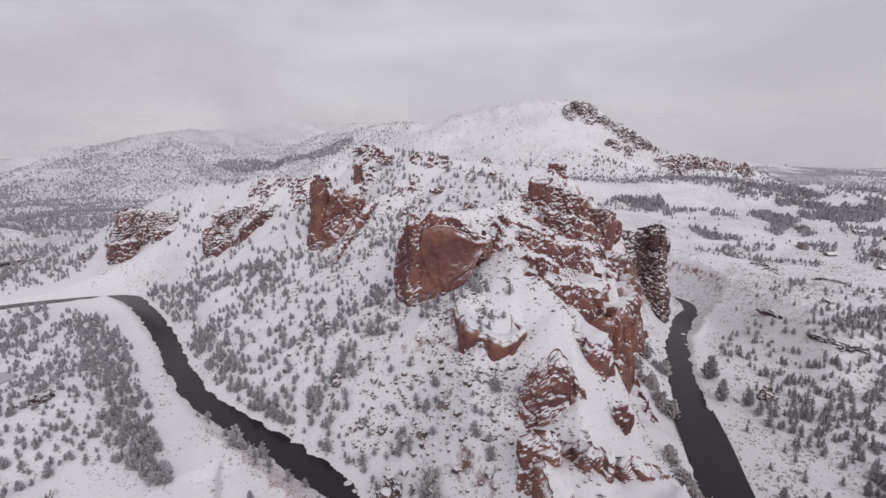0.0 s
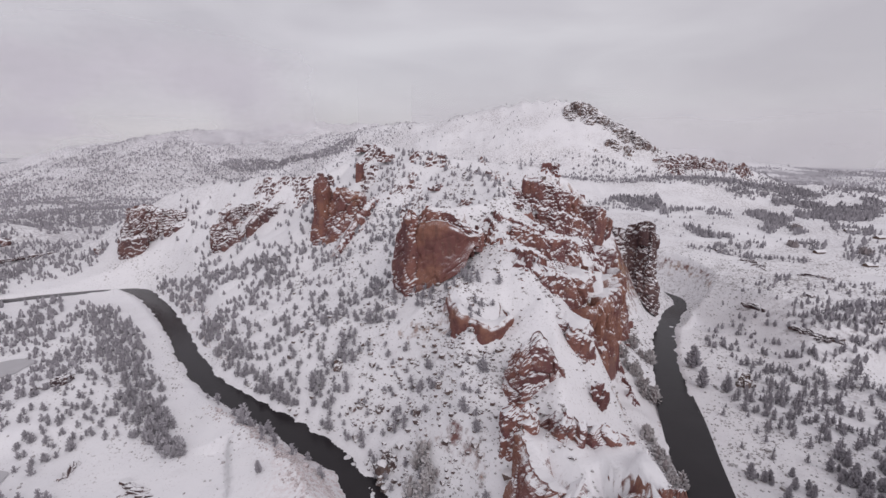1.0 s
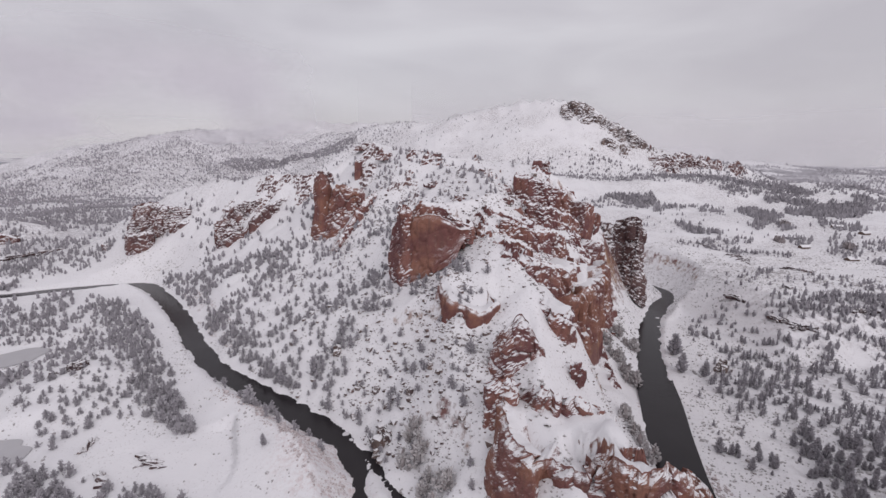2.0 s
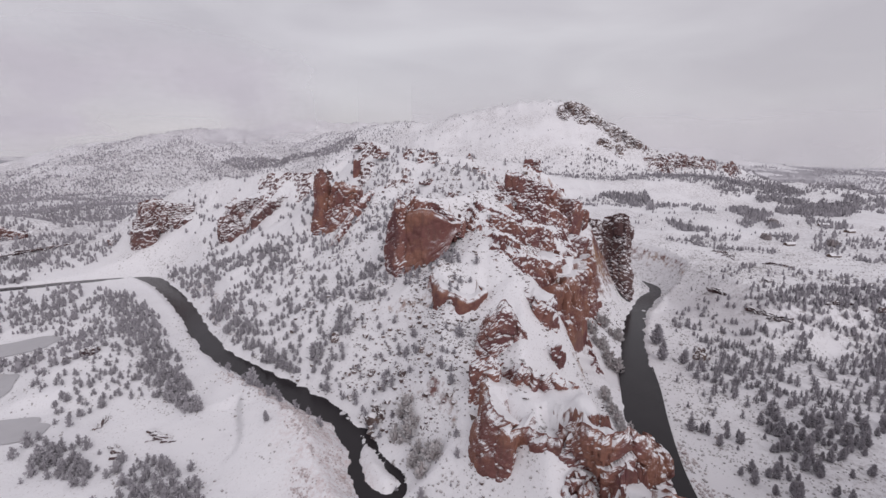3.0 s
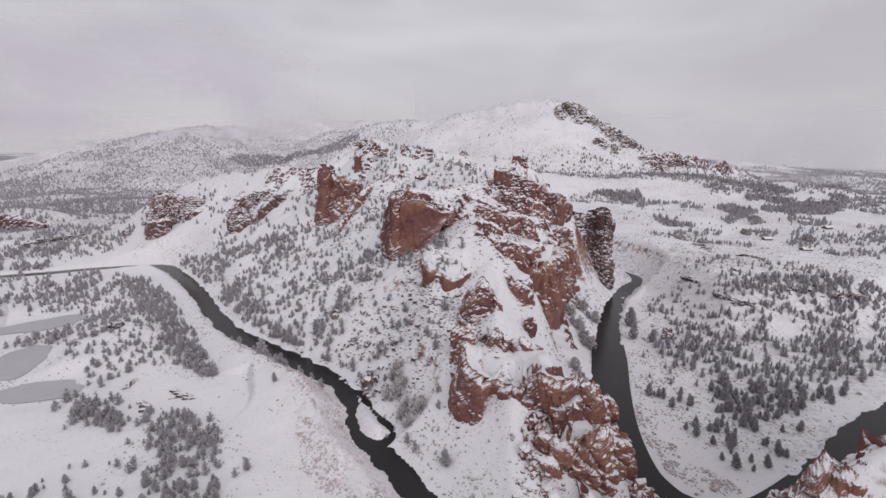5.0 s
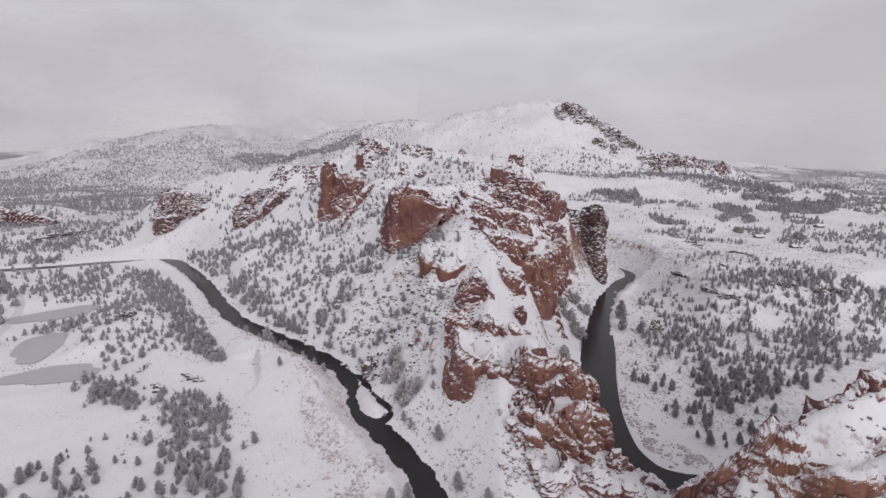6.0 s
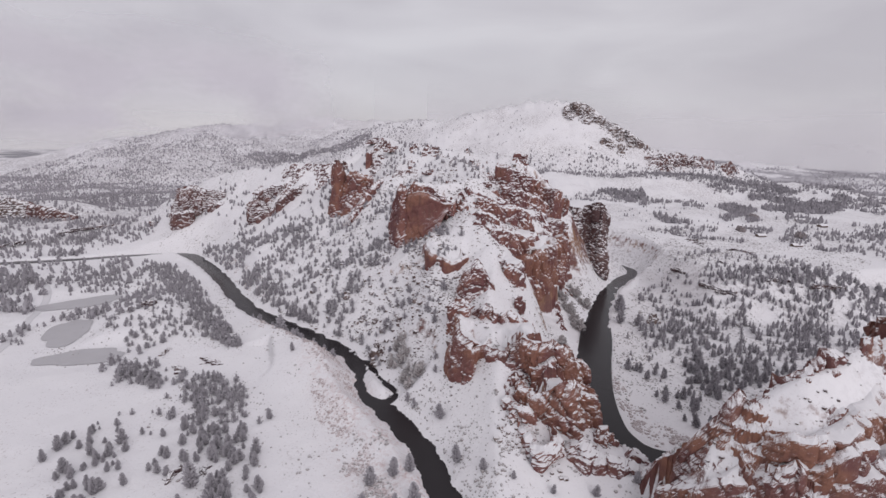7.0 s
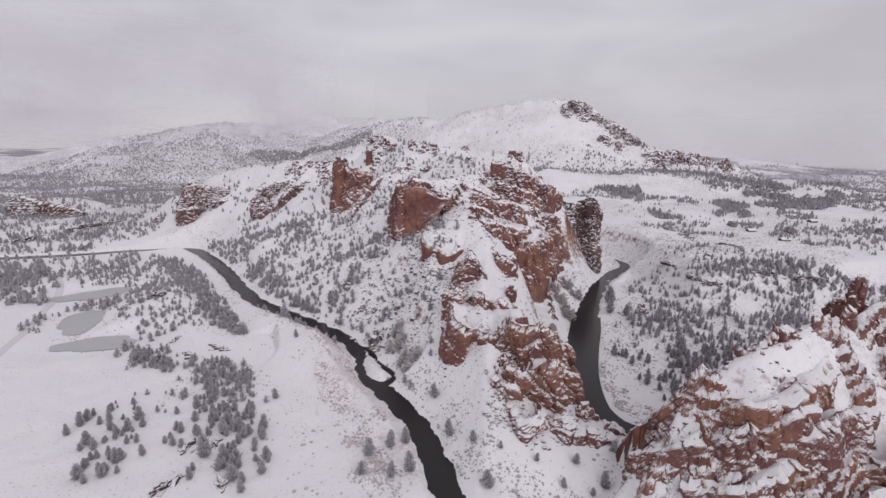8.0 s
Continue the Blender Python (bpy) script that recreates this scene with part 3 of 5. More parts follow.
def outcrop(parent, name, x0, x1, y0, y1, res, dip, bed, seed, patch=(-0.35, 0.1), lift=0.0, label="", edge=9.0, material=None, chop=1.0, tread=0.48, hug=0.0, carve=1.0):
    """Bedrock breaking through the snow: tilted beds stepped into ledges and cut by joints. dip: rise of the beds towards x and y."""
    gx, gy = np.meshgrid(np.arange(x0, x1, res), np.arange(y0, y1, res))
    w, x, y = gx.shape[1], gx.ravel(), gy.ravel()
    p = np.stack([x, y, 0 * x], 1)
    z0 = height(x, y)
    plane = dip[0] * x + dip[1] * y
    drift = 0.9 * bed * fbm(p / 30, 2, seed) + 0.5 * bed * fbm(p / 12, 3, seed + 11)
    v = z0 - plane + drift + 0.18 * chop * bed * fbm(p / 3.0, 3, seed + 1)
    v += 0.6 * bed * vnoise(np.stack([v / (2.2 * bed), 0 * v, 0 * v], 1), seed + 12)
    _, gap, rnd = cells(p / (9.0, 6.5, 1.0) + 3.3, seed + 2)
    v += chop * bed * (rnd - 0.5)
    crack = np.exp(-gap / 0.06)
    _, gap, rnd = cells(p / (3.4, 2.6, 1.0) + 7.7, seed + 3)
    v += 0.34 * chop * bed * (rnd - 0.5)
    crack += 0.5 * np.exp(-gap / 0.09)
    k = np.floor(v / bed)
    f = v / bed - k
    ki = k.astype(np.int64)
    brim = tread + 0.3 * hash3(ki, 0 * ki, 0 * ki, seed)
    step = np.where(f < brim, 0.22 * f / brim, 0.22 + 0.78 * smooth(0.08, 0.8, (f - brim) / (1 - brim)))
    zt = (k + step) * bed + plane + 0.45 * bed - hug * drift
    show = smooth(patch[0], patch[1], fbm(p / 24, 3, seed + 5))
    rim = np.minimum(np.minimum(x - x0, x1 - x), np.minimum(y - y0, y1 - y))
    show *= smooth(0, edge, rim - 5 + 5 * fbm(p / 10, 2, seed + 6))
    z = z0 + show * (zt - z0 + lift - 0.8 * crack) - 1.6 * (1 - show) + 0.28 * fbm(p / 1.7, 3, seed + 7) * show
    jit = 0.42 * res
    zz = z.reshape(gx.shape)
    sy, sx = np.gradient(zz, res)
    long = np.sqrt(1 + sx**2 + sy**2).ravel()
    norm = np.stack([-sx.ravel(), -sy.ravel(), np.ones(len(x))], 1) / long[:, None]
    p3 = np.stack([x, y, z], 1)
    _, gap, rnd = cells(p3 / (4.6, 4.6, 3.2) + 2.2, seed + 14)
    bite = 1.3 * (rnd - 0.5) - 0.5 * np.exp(-gap / 0.1)
    _, gap, rnd = cells(p3 / (1.9, 1.9, 1.4) + 5.2, seed + 15)
    bite = carve * (bite + 0.3 * (rnd - 0.5)) * show * smooth(1.15, 1.9, long)
    x, y, z = x + norm[:, 0] * bite, y + norm[:, 1] * bite, z + norm[:, 2] * bite
    verts = np.stack([x + jit * vnoise(p / 1.3 + 5, seed + 8), y + jit * vnoise(p / 1.3 + 9, seed + 9), z], 1)
    i = (np.arange(gx.shape[0] - 1)[:, None] * w + np.arange(w - 1)[None]).ravel()
    faces = np.stack([i, i + 1, i + w + 1, i + w], 1)
    keep = show[faces].max(1) > 0.02
    used, back = np.unique(faces[keep], return_inverse=True)
    ob = new(name, mesh_np(name, verts[used], back.reshape(-1, 4), material or ROCK))
    ob.parent = parent
    return tagged(ob, label, kind="stuff")


def face(parent, name, rows, seed, label="", material=None, res=0.8, bulge=1.6, batter=0.10, cave=0.0, cap=12.0, ends=5.0, bed=5.0, rough=1.0):
    """A rock face along a plan line, left to right as seen from in front: x, y, foot and top. It curls back over a snowy brow into the slope."""
    line = spline(rows, res)
    d = np.gradient(line[:, :2], axis=0)
    for _ in range(6):
        d[1:-1] = (d[:-2] + d[1:-1] + d[2:]) / 3
    d /= np.linalg.norm(d, axis=1)[:, None]
    out = np.stack([d[:, 1], -d[:, 0]], 1)
    run = np.concatenate([[0], np.cumsum(np.linalg.norm(np.diff(line[:, :2], axis=0), axis=1))])
    end = np.minimum(run, run[-1] - run)
    inset = ends * (1 - smooth(0, ends, end)) ** 2
    flat3 = np.stack([run, 0 * run, 0 * run], 1)
    top = line[:, 3] + 1.7 * fbm(flat3 / 9.0, 3, seed) + 0.9 * (cells(flat3 / 5.0, seed + 1)[2] - 0.5)
    foot = line[:, 2] - 5.0
    nv, nc = max(8, int((top - foot).max() / res)), 14
    n = len(line)
    v = np.repeat(np.linspace(0, 1, nv), n)
    i = np.tile(np.arange(n), nv)
    tall = (top - foot)[i]
    z = foot[i] + v * tall
    p = np.stack([line[i, 0], line[i, 1], z], 1)
    off = np.array([seed * 3.1, seed * 1.7, seed * 0.9])
    w = p + 1.1 * np.stack([vnoise(p / 6 + off, seed + k) for k in (3, 4, 5)], 1)
    push = batter * (1 - v) * tall - cave * np.sin(np.pi * np.clip(v, 0, 1)) ** 1.5 * smooth(0, 14, end[i]) - inset[i]
    push += 1.7 * bulge * fbm(p / (13, 13, 34) + off, 2, seed + 6)
    _, gap, rnd = cells(w / (8, 8, 15) + off, seed + 7)
    push += bulge * (1.3 * (rnd - 0.5) - 0.7 * np.exp(-gap / 0.07))
    patch = rough * smooth(-0.15, 0.35, fbm(p / 11 + off, 2, seed + 8))
    _, gap, rnd = cells(w / (3.0, 3.0, 2.4) + off, seed + 9)
    push += bulge * patch * (0.75 * (rnd - 0.5) - 0.35 * np.exp(-gap / 0.15))
    lay = (z + 0.9 * fbm(p / 8 + off, 2, seed + 10)) / bed
    lay -= np.floor(lay)
    push -= bulge * 0.7 * patch * np.where(lay < 0.72, lay, 2.57 * (1 - lay)) ** 1.5
    push += 0.22 * bulge * fbm(p / 1.6 + off, 3, seed + 11) - 2.2 * smooth(0.82, 1.0, v) ** 2
    p[:, :2] += out[i] * push[:, None]
    brow = p[-n:]
    back = out + 1.5 * out.mean(0)
    back /= np.linalg.norm(back, axis=1)[:, None]
    caps = []
    even = brow.copy()
    for _ in range(30):
        even[1:-1] = (even[:-2] + even[1:-1] + even[2:]) / 3
    rear = height(*(even[:, :2] - back * cap).T) - 1.2
    for k in range(1, nc + 1):
        u = k / nc
        q = brow + (even - brow) * min(1.0, 2.2 * u)
        q[:, :2] -= back * (cap * u)
        g = height(q[:, 0], q[:, 1])
        ramp = q[:, 2] + (rear - q[:, 2]) * u
        q[:, 2] = ramp + (np.maximum(ramp, g - 0.6) - ramp) * (1 - u) + 0.5 * math.sin(3.0 * u) * (1 + fbm(q / 4, 3, seed + 12))
        q[:, 2] = np.where(end < 1.5 * ends, np.minimum(q[:, 2], g + 1.0), q[:, 2])
        caps.append(q)
    verts = np.concatenate([p] + caps)
    m = nv + nc
    q = (np.arange(m - 1)[:, None] * n + np.arange(n - 1)[None]).ravel()
    ob = new(name, mesh_np(name, verts, np.stack([q, q + 1, q + n + 1, q + n], 1), material or ROCK, flat=rough > 0.35))
    ob.parent = parent
    return tagged(ob, label)


def build_massif():
    m = cliff("rock_massif", "red-brown rock massif of tilted snow-covered ledges")
    face(m, "wall", ((-18, 272, 58, 96), (-14, 260, 62, 103), (-6, 256, 70, 105), (4, 253, 76, 105), (13, 251, 83, 101), (20, 254, 95, 97), (25, 262, 95, 96)), 3, "broad sheer ochre wall", ROCK_WALL, cave=3.0, bulge=1.2, cap=8, rough=0.3)
    face(m, "column", ((-26, 284, 58, 92), (-23, 268, 59, 106), (-17, 259, 61, 110), (-12, 261, 64, 109), (-10, 268, 70, 104)), 4, "snow-streaked red column", bulge=1.6, cap=14, ends=3, bed=7.0)
    face(m, "brow", ((-16, 270, 98, 107), (-10, 262, 99, 112), (2, 259, 99, 112), (13, 257, 96, 107), (22, 260, 92, 101), (29, 268, 92, 99)), 6, "broken dark brow over the wall", bulge=1.8, cap=18, bed=3.0)
    face(m, "buttress", ((4, 226, 60, 73), (7, 208, 51, 71), (13, 200, 50, 67), (23, 195, 51, 65), (32, 197, 55, 66), (39, 207, 62, 69)), 5, "squat ochre buttress", ROCK_WALL, cave=1.0, bulge=1.0, cap=9, rough=0.3)
    face(m, "tower", ((78, 222, 34, 60), (82, 226, 34, 65), (90, 232, 33, 66), (98, 241, 34, 66), (107, 254, 37, 66), (116, 278, 36, 68), (126, 305, 36, 66), (136, 332, 30, 60)), 18, "tall orange tower", ROCK_WALL, bulge=2.2, cap=8, rough=0.4)
    face(m, "tower", ((55, 204, 50, 68), (60, 194, 44, 66), (68, 193, 40, 64), (74, 202, 34, 64), (80, 220, 34, 62)), 19, "dark red tower", bulge=2.0, cap=14)
    face(m, "shelf", ((47, 232, 76, 88), (54, 224, 72, 86), (64, 226, 68, 84), (76, 236, 66, 80), (88, 252, 64, 76), (98, 274, 62, 74)), 20, bulge=2.0, cap=16)
    face(m, "shelf", ((42, 274, 92, 102), (52, 264, 90, 101), (66, 266, 86, 97), (82, 278, 80, 92), (98, 300, 74, 86), (112, 326, 70, 82)), 25, bulge=1.8, cap=16)
    face(m, "shelf", ((66, 318, 98, 110), (78, 308, 94, 107), (92, 316, 90, 102), (108, 338, 82, 95), (120, 360, 74, 86)), 26, bulge=1.8, cap=14)
    face(m, "shelf", ((62, 362, 112, 126), (74, 352, 108, 124), (90, 354, 104, 119), (106, 368, 98, 112), (116, 384, 92, 104)), 24, bulge=2.0, cap=14)
    outcrop(m, "bedrock", 14, 124, 196, 304, 0.6, (-0.42, 0.08), 6.0, 21, (-0.2, 0.3), 0.4, "snow-topped ledges dipping towards the river", hug=0.5, chop=0.8)
    outcrop(m, "bedrock", 34, 150, 288, 416, 0.7, (-0.36, 0.06), 5.0, 22, (-0.2, 0.3), 0.3, "snow-topped ledges dipping towards the river", hug=0.4)
    outcrop(m, "upper_bedrock", -100, 60, 352, 540, 1.0, (0.05, 0.12), 3.6, 23, (0.0, 0.45), 0.0, "low broken ledges near the summit", hug=0.8, edge=16.0, material=ROCK_DARK)
    piece(m, "knob", 90, 392, 114, 136, 20, 14, 0, "block", 31, taper=0.3)
    slab(m, 112, 334, 68, 30, 36, 16, 60, 20, 32)
    slab(m, 124, 384, 86, 30, 30, 20, 40, 18, 34)
    for k, (x, y, size) in enumerate(((30, 330, 12), (52, 318, 9), (20, 352, 10), (60, 350, 8), (-2, 392, 12), (34, 396, 8), (-24, 352, 10), (8, 300, 9), (58, 372, 12), (-52, 468, 16), (-78, 512, 20), (-20, 470, 18), (10, 446, 14))):
        z = ground_at(x, y)
        piece(m, "outcrop", x, y, z - 3, z + 0.28 * size, size * 1.5, size * 0.7, 12 * (k % 5) - 20, "block", 230 + k, amp=0.6, material=ROCK_DARK)


def build_crest():
    c = cliff("rock_crest", "broken red crest of blocks under thick snow")
    outcrop(c, "bedrock", 26, 84, 108, 204, 0.6, (-0.25, -0.10), 4.6, 64, (-0.1, 0.3), 0.6, "broken ledges under the crest", hug=0.6)
    outcrop(c, "bedrock", 50, 124, 42, 112, 0.55, (-0.25, -0.05), 5.6, 65, (-0.3, 0.15), 0.8, "broken ledges at the end of the crest", hug=0.7, edge=6.0)
    rock = dict(bulge=2.0, batter=0.2, cap=6, ends=3, res=0.65, bed=8.0, rough=0.6)
    face(c, "pinnacle", ((33, 187, 46, 54), (32, 176, 45, 61), (36, 167, 46, 70), (42, 163, 47, 74), (49, 162, 48, 66), (56, 166, 49, 58)), 44, "pointed streaked rock", **rock)
    face(c, "block", ((29, 155, 38, 48), (26, 147, 36, 53), (28, 140, 36, 55), (36, 137, 39, 55), (42, 142, 42, 53)), 41, **rock)
    face(c, "block", ((39, 146, 42, 49), (42, 138, 39, 53), (47, 133, 40, 54), (54, 133, 41, 52)), 42, **rock)
    face(c, "block", ((52, 139, 42, 49), (58, 131, 37, 52), (66, 129, 34, 50), (72, 136, 30, 45), (74, 147, 28, 40)), 43, **rock)
    low = dict(bulge=1.8, batter=0.3, cap=5, ends=2.5, res=0.6, bed=2.4)
    face(c, "foot", ((54, 90, 22, 27), (52, 82, 20, 28), (56, 75, 18, 27), (62, 72, 17, 28), (68, 76, 19, 28)), 56, "low maroon rocks at the foot", **low)
    face(c, "foot", ((60, 74, 16, 21), (60, 66, 14, 22), (65, 58, 11, 20), (72, 58, 11, 21), (78, 64, 12, 22)), 57, **low)
    face(c, "foot", ((78, 66, 11, 17), (84, 58, 10, 20), (92, 54, 9, 19), (100, 54, 9, 18), (108, 52, 8, 16), (114, 46, 10, 16)), 58, **low)
    piece(c, "block", 70, 170, 38, 50, 6, 6, 10, "block", 45, taper=0.15)
    face(c, "bluff", ((31, 144, 36, 46), (28.5, 131, 27, 46), (29.5, 120, 21, 44), (34, 113, 21, 42), (39, 107, 19, 41), (43, 111, 21, 40), (49, 106, 22, 41), (56, 101, 26, 43), (61, 107, 30, 45)), 46, "square ochre bluff with a flat snow top", ROCK_WALL, cave=0.5, bulge=1.3, cap=9, ends=3, res=0.65, rough=0.4)
    face(c, "bluff", ((55, 112, 28, 44), (58, 101, 28, 47), (64, 95, 26, 50), (72, 91, 24, 52), (80, 90, 20, 51), (88, 95, 12, 46), (94, 106, 5, 38), (95, 120, 3, 30)), 47, "rounded red bluff", ROCK_WALL, bulge=2.6, cap=8, res=0.65, rough=0.5)
    face(c, "bluff", ((57, 92, 22, 33), (61, 84, 20, 36), (68, 76, 16, 33), (76, 72, 10, 42), (83, 73, 6, 44), (91, 81, 4, 36), (97, 94, 2, 23)), 48, bulge=3.0, cap=8, res=0.65, rough=0.5, material=ROCK_WALL)
    piece(c, "block", 88, 84, 6, 31, 16, 16, -30, "block", 49)
    piece(c, "block", 70, 80, 8, 28, 15, 12, 10, "block", 50)
    piece(c, "block", 62, 92, 12, 32, 16, 12, 10, "block", 51)
    piece(c, "block", 76, 66, 3, 20, 8, 14, 10, "block", 52)
    piece(c, "block", 96, 70, 3, 22, 18, 12, -20, "block", 53)
    piece(c, "block", 110, 60, 1, 15, 16, 9, -20, "block", 54)


def build_near_cliff():
    c = cliff("near_cliff", "ochre cliff of tilted beds with snow on every ledge")
    outcrop(c, "bedrock", 96, 192, -30, 62, 0.5, (0.56, 0.05), 4.0, 62, (-0.6, -0.05), 1.2, "ochre beds rising towards the crest", edge=7, chop=0.5, tread=0.45, hug=0.8, carve=0.8, material=ROCK_OCHRE)
    outcrop(c, "bedrock", 178, 272, -16, 70, 0.7, (0.55, 0.03), 5.0, 63, (-0.1, 0.35), 0.3, "half-buried beds on the snowy flank", edge=7, chop=0.6, hug=0.5, material=ROCK_OCHRE)
    bed = dict(material=ROCK_OCHRE, res=0.55, bulge=1.5, cap=4.5, ends=3, batter=0.12, bed=2.6, rough=0.8)
    face(c, "bed", ((103, 32, 14, 22), (107, 23, 19, 29), (112, 15, 27, 37), (118, 11, 32, 40), (126, 11, 37, 42)), 72, "long ochre bed", **bed)
    face(c, "bed", ((124, 19, 46, 49), (128, 13, 45, 52), (134, 10, 48, 58), (141, 7, 51, 60), (151, 9, 56, 63), (163, 15, 60, 66), (172, 22, 64, 67)), 73, "long ochre bed", **bed)
    face(c, "bed", ((133, 10, 46, 49), (138, 5, 46, 53), (146, 4, 49, 57), (155, 7, 53, 58), (160, 11, 55, 57)), 74, **bed)
    face(c, "bed", ((141, 6, 42, 47), (147, 1, 42, 51), (153, 0, 44, 54), (161, 2, 45, 57), (174, 8, 49, 56), (182, 16, 54, 57)), 75, **bed)
    face(c, "bed", ((123, 13, 37, 42), (127, 6, 36, 47), (134, 3, 40, 51), (139, 7, 45, 51)), 76, **bed)
    face(c, "bed", ((113, 9, 22, 27), (122, 0, 25, 33), (132, -4, 29, 38), (144, -3, 34, 41), (157, 0, 38, 42)), 77, **bed)
    face(c, "bed", ((128, -8, 20, 24), (138, -14, 22, 30), (150, -14, 26, 34), (164, -10, 30, 36), (176, -4, 36, 39)), 78, **bed)
    face(c, "bed", ((166, 2, 38, 42), (174, -4, 38, 47), (184, -2, 42, 50), (196, 6, 48, 53)), 79, **bed)
    face(c, "knob", ((111, 37, 22, 32), (117, 30, 32, 47), (123, 26, 40, 58), (129, 26, 46, 62), (135, 31, 52, 58)), 69, "pointed red knob", **dict(bed, bulge=1.8, batter=0.25))
    face(c, "crest", ((137, 26, 60, 67), (145, 23, 62, 74), (152, 23, 66, 80), (158, 26, 69, 80), (165, 31, 71, 76)), 70, "jagged rocks along the crest", **dict(bed, bulge=2.0))
    piece(c, "tower", 197, 53, 60, 91, 13, 13, 20, "block", 71, material=ROCK_OCHRE, taper=0.2)
    face(c, "tower", ((176, 42, 64, 72), (180, 36, 66, 80), (186, 37, 70, 84), (191, 44, 74, 82)), 68, "leaning red tower", **dict(bed, bulge=1.8))


build_massif()
build_crest()
build_near_cliff()


def build_west_cliffs():
    p = cliff("rock_pillar", "tall leaning red pillar, its shaded top coloured in as a dark cap, beside a shadowed wall")
    face(p, "pillar", ((-112, 424, 66, 112), (-112, 408, 64, 120), (-106, 401, 62, 121), (-100, 404, 64, 120), (-96, 416, 68, 114)), 8, bulge=1.2, cave=2.0, cap=14, ends=3, rough=0.6, bed=9.0, material=ROCK_WALL)
    # the shade at the pillar's top is put into the cap's darker colour
    piece(p, "cap", -105, 418, 113, 124, 16, 18, 0, "block", 9, material=ROCK_DARK)
    face(p, "wall", ((-99, 416, 66, 106), (-94, 405, 64, 112), (-85, 400, 66, 114), (-76, 403, 72, 112), (-66, 415, 84, 108)), 10, bulge=2.2, cap=18, batter=0.22, ends=4, bed=9.0, material=ROCK_WALL)
    face(p, "rib", ((-92, 366, 44, 52), (-86, 359, 44, 56), (-80, 364, 48, 66), (-72, 378, 60, 84), (-62, 394, 78, 100), (-52, 410, 94, 106)), 12, bulge=2.2, cap=14)
    piece(p, "turret", -80, 462, 108, 132, 9, 9, 0, "face", 13, taper=0.05)
    q = cliff("west_cliff", "dark red cliff above the river bend")
    face(q, "wall", ((-244, 494, 44, 62), (-236, 474, 40, 68), (-228, 464, 40, 70), (-217, 463, 42, 70), (-206, 472, 46, 66)), 14, bulge=2.6, cap=18, material=ROCK_DARK)
    face(q, "wall", ((-210, 474, 44, 62), (-204, 463, 42, 62), (-197, 462, 44, 68), (-186, 472, 54, 80), (-172, 482, 70, 90), (-160, 494, 82, 92)), 15, bulge=2.4, cap=18, material=ROCK_DARK)
    face(q, "wall", ((-236, 500, 62, 78), (-222, 490, 66, 84), (-204, 488, 70, 88), (-186, 494, 76, 94), (-168, 504, 84, 100)), 17, bulge=3.0, cap=16, material=ROCK_DARK, bed=3.0)
    face(q, "rib", ((-168, 470, 54, 62), (-160, 460, 50, 66), (-150, 462, 56, 72), (-142, 472, 66, 76)), 19, bulge=2.0, cap=12, material=ROCK_DARK)
    outcrop(q, "bedrock", -262, -120, 470, 540, 1.0, (0.1, 0.2), 2.6, 66, (0.05, 0.5), 0.5, "broken ledges above the cliff", hug=0.7, material=ROCK_DARK)
    r = cliff("end_cliff", "dark red cliff at the western foot of the ridge")
    face(r, "wall", ((-366, 530, 26, 40), (-356, 508, 21, 48), (-346, 499, 20, 50), (-336, 502, 24, 50), (-326, 514, 34, 48)), 16, bulge=1.6, cap=18, material=ROCK_DARK)
    face(r, "wall", ((-372, 548, 40, 68), (-360, 532, 42, 76), (-344, 526, 44, 80), (-326, 528, 46, 78), (-308, 534, 48, 74), (-294, 546, 58, 70)), 21, bulge=3.4, cap=20, material=ROCK_DARK, bed=3.0, batter=0.25)
    face(r, "wall", ((-318, 528, 42, 54), (-308, 518, 40, 58), (-298, 522, 44, 60), (-290, 532, 54, 62)), 22, bulge=2.0, cap=14, material=ROCK_DARK)
    piece(r, "spur", -398, 532, 8, 30, 14, 18, 0, "face", 24, taper=0.4, amp=2.0, material=ROCK_DARK)
    outcrop(r, "bedrock", -390, -270, 530, 600, 1.0, (0.1, 0.2), 2.6, 67, (0.1, 0.5), 0.5, "broken ledges above the cliff", hug=0.7, material=ROCK_DARK)


build_west_cliffs()
far_bluff = cliff("far_bluff", "red and grey bluff across the western valley")
face(far_bluff, "wall", ((-678, 598, 14, 40), (-662, 576, 12, 48), (-640, 568, 12, 51), (-616, 572, 14, 48)), 132, "grey snow-streaked wall", ROCK_GREY, res=1.5, bulge=3.5, cap=24, batter=0.3, bed=4.0)
face(far_bluff, "wall", ((-626, 580, 14, 46), (-608, 567, 12, 46), (-588, 568, 12, 42), (-570, 574, 14, 36), (-552, 588, 16, 28)), 131, "sheer red wall", ROCK_DARK, res=1.5, bulge=2.5, cap=24)


def build_fin():
    f = cliff("rock_fin", "dark jagged rock fin above the river")
    face(f, "fin", ((160, 404, 42, 80), (167, 394, 34, 84), (174, 388, 24, 87), (181, 386, 14, 86), (187, 395, 6, 82), (192, 412, 4, 74)), 27, material=ROCK_FIN, bulge=2.4, batter=0.04, cap=12, ends=3, bed=14.0, rough=0.7)
    face(f, "shoulder", ((136, 424, 60, 82), (144, 410, 52, 82), (153, 402, 44, 80), (163, 398, 34, 78)), 28, material=ROCK_FIN, bulge=2.6, batter=0.3, cap=12, bed=3.0)


build_fin()


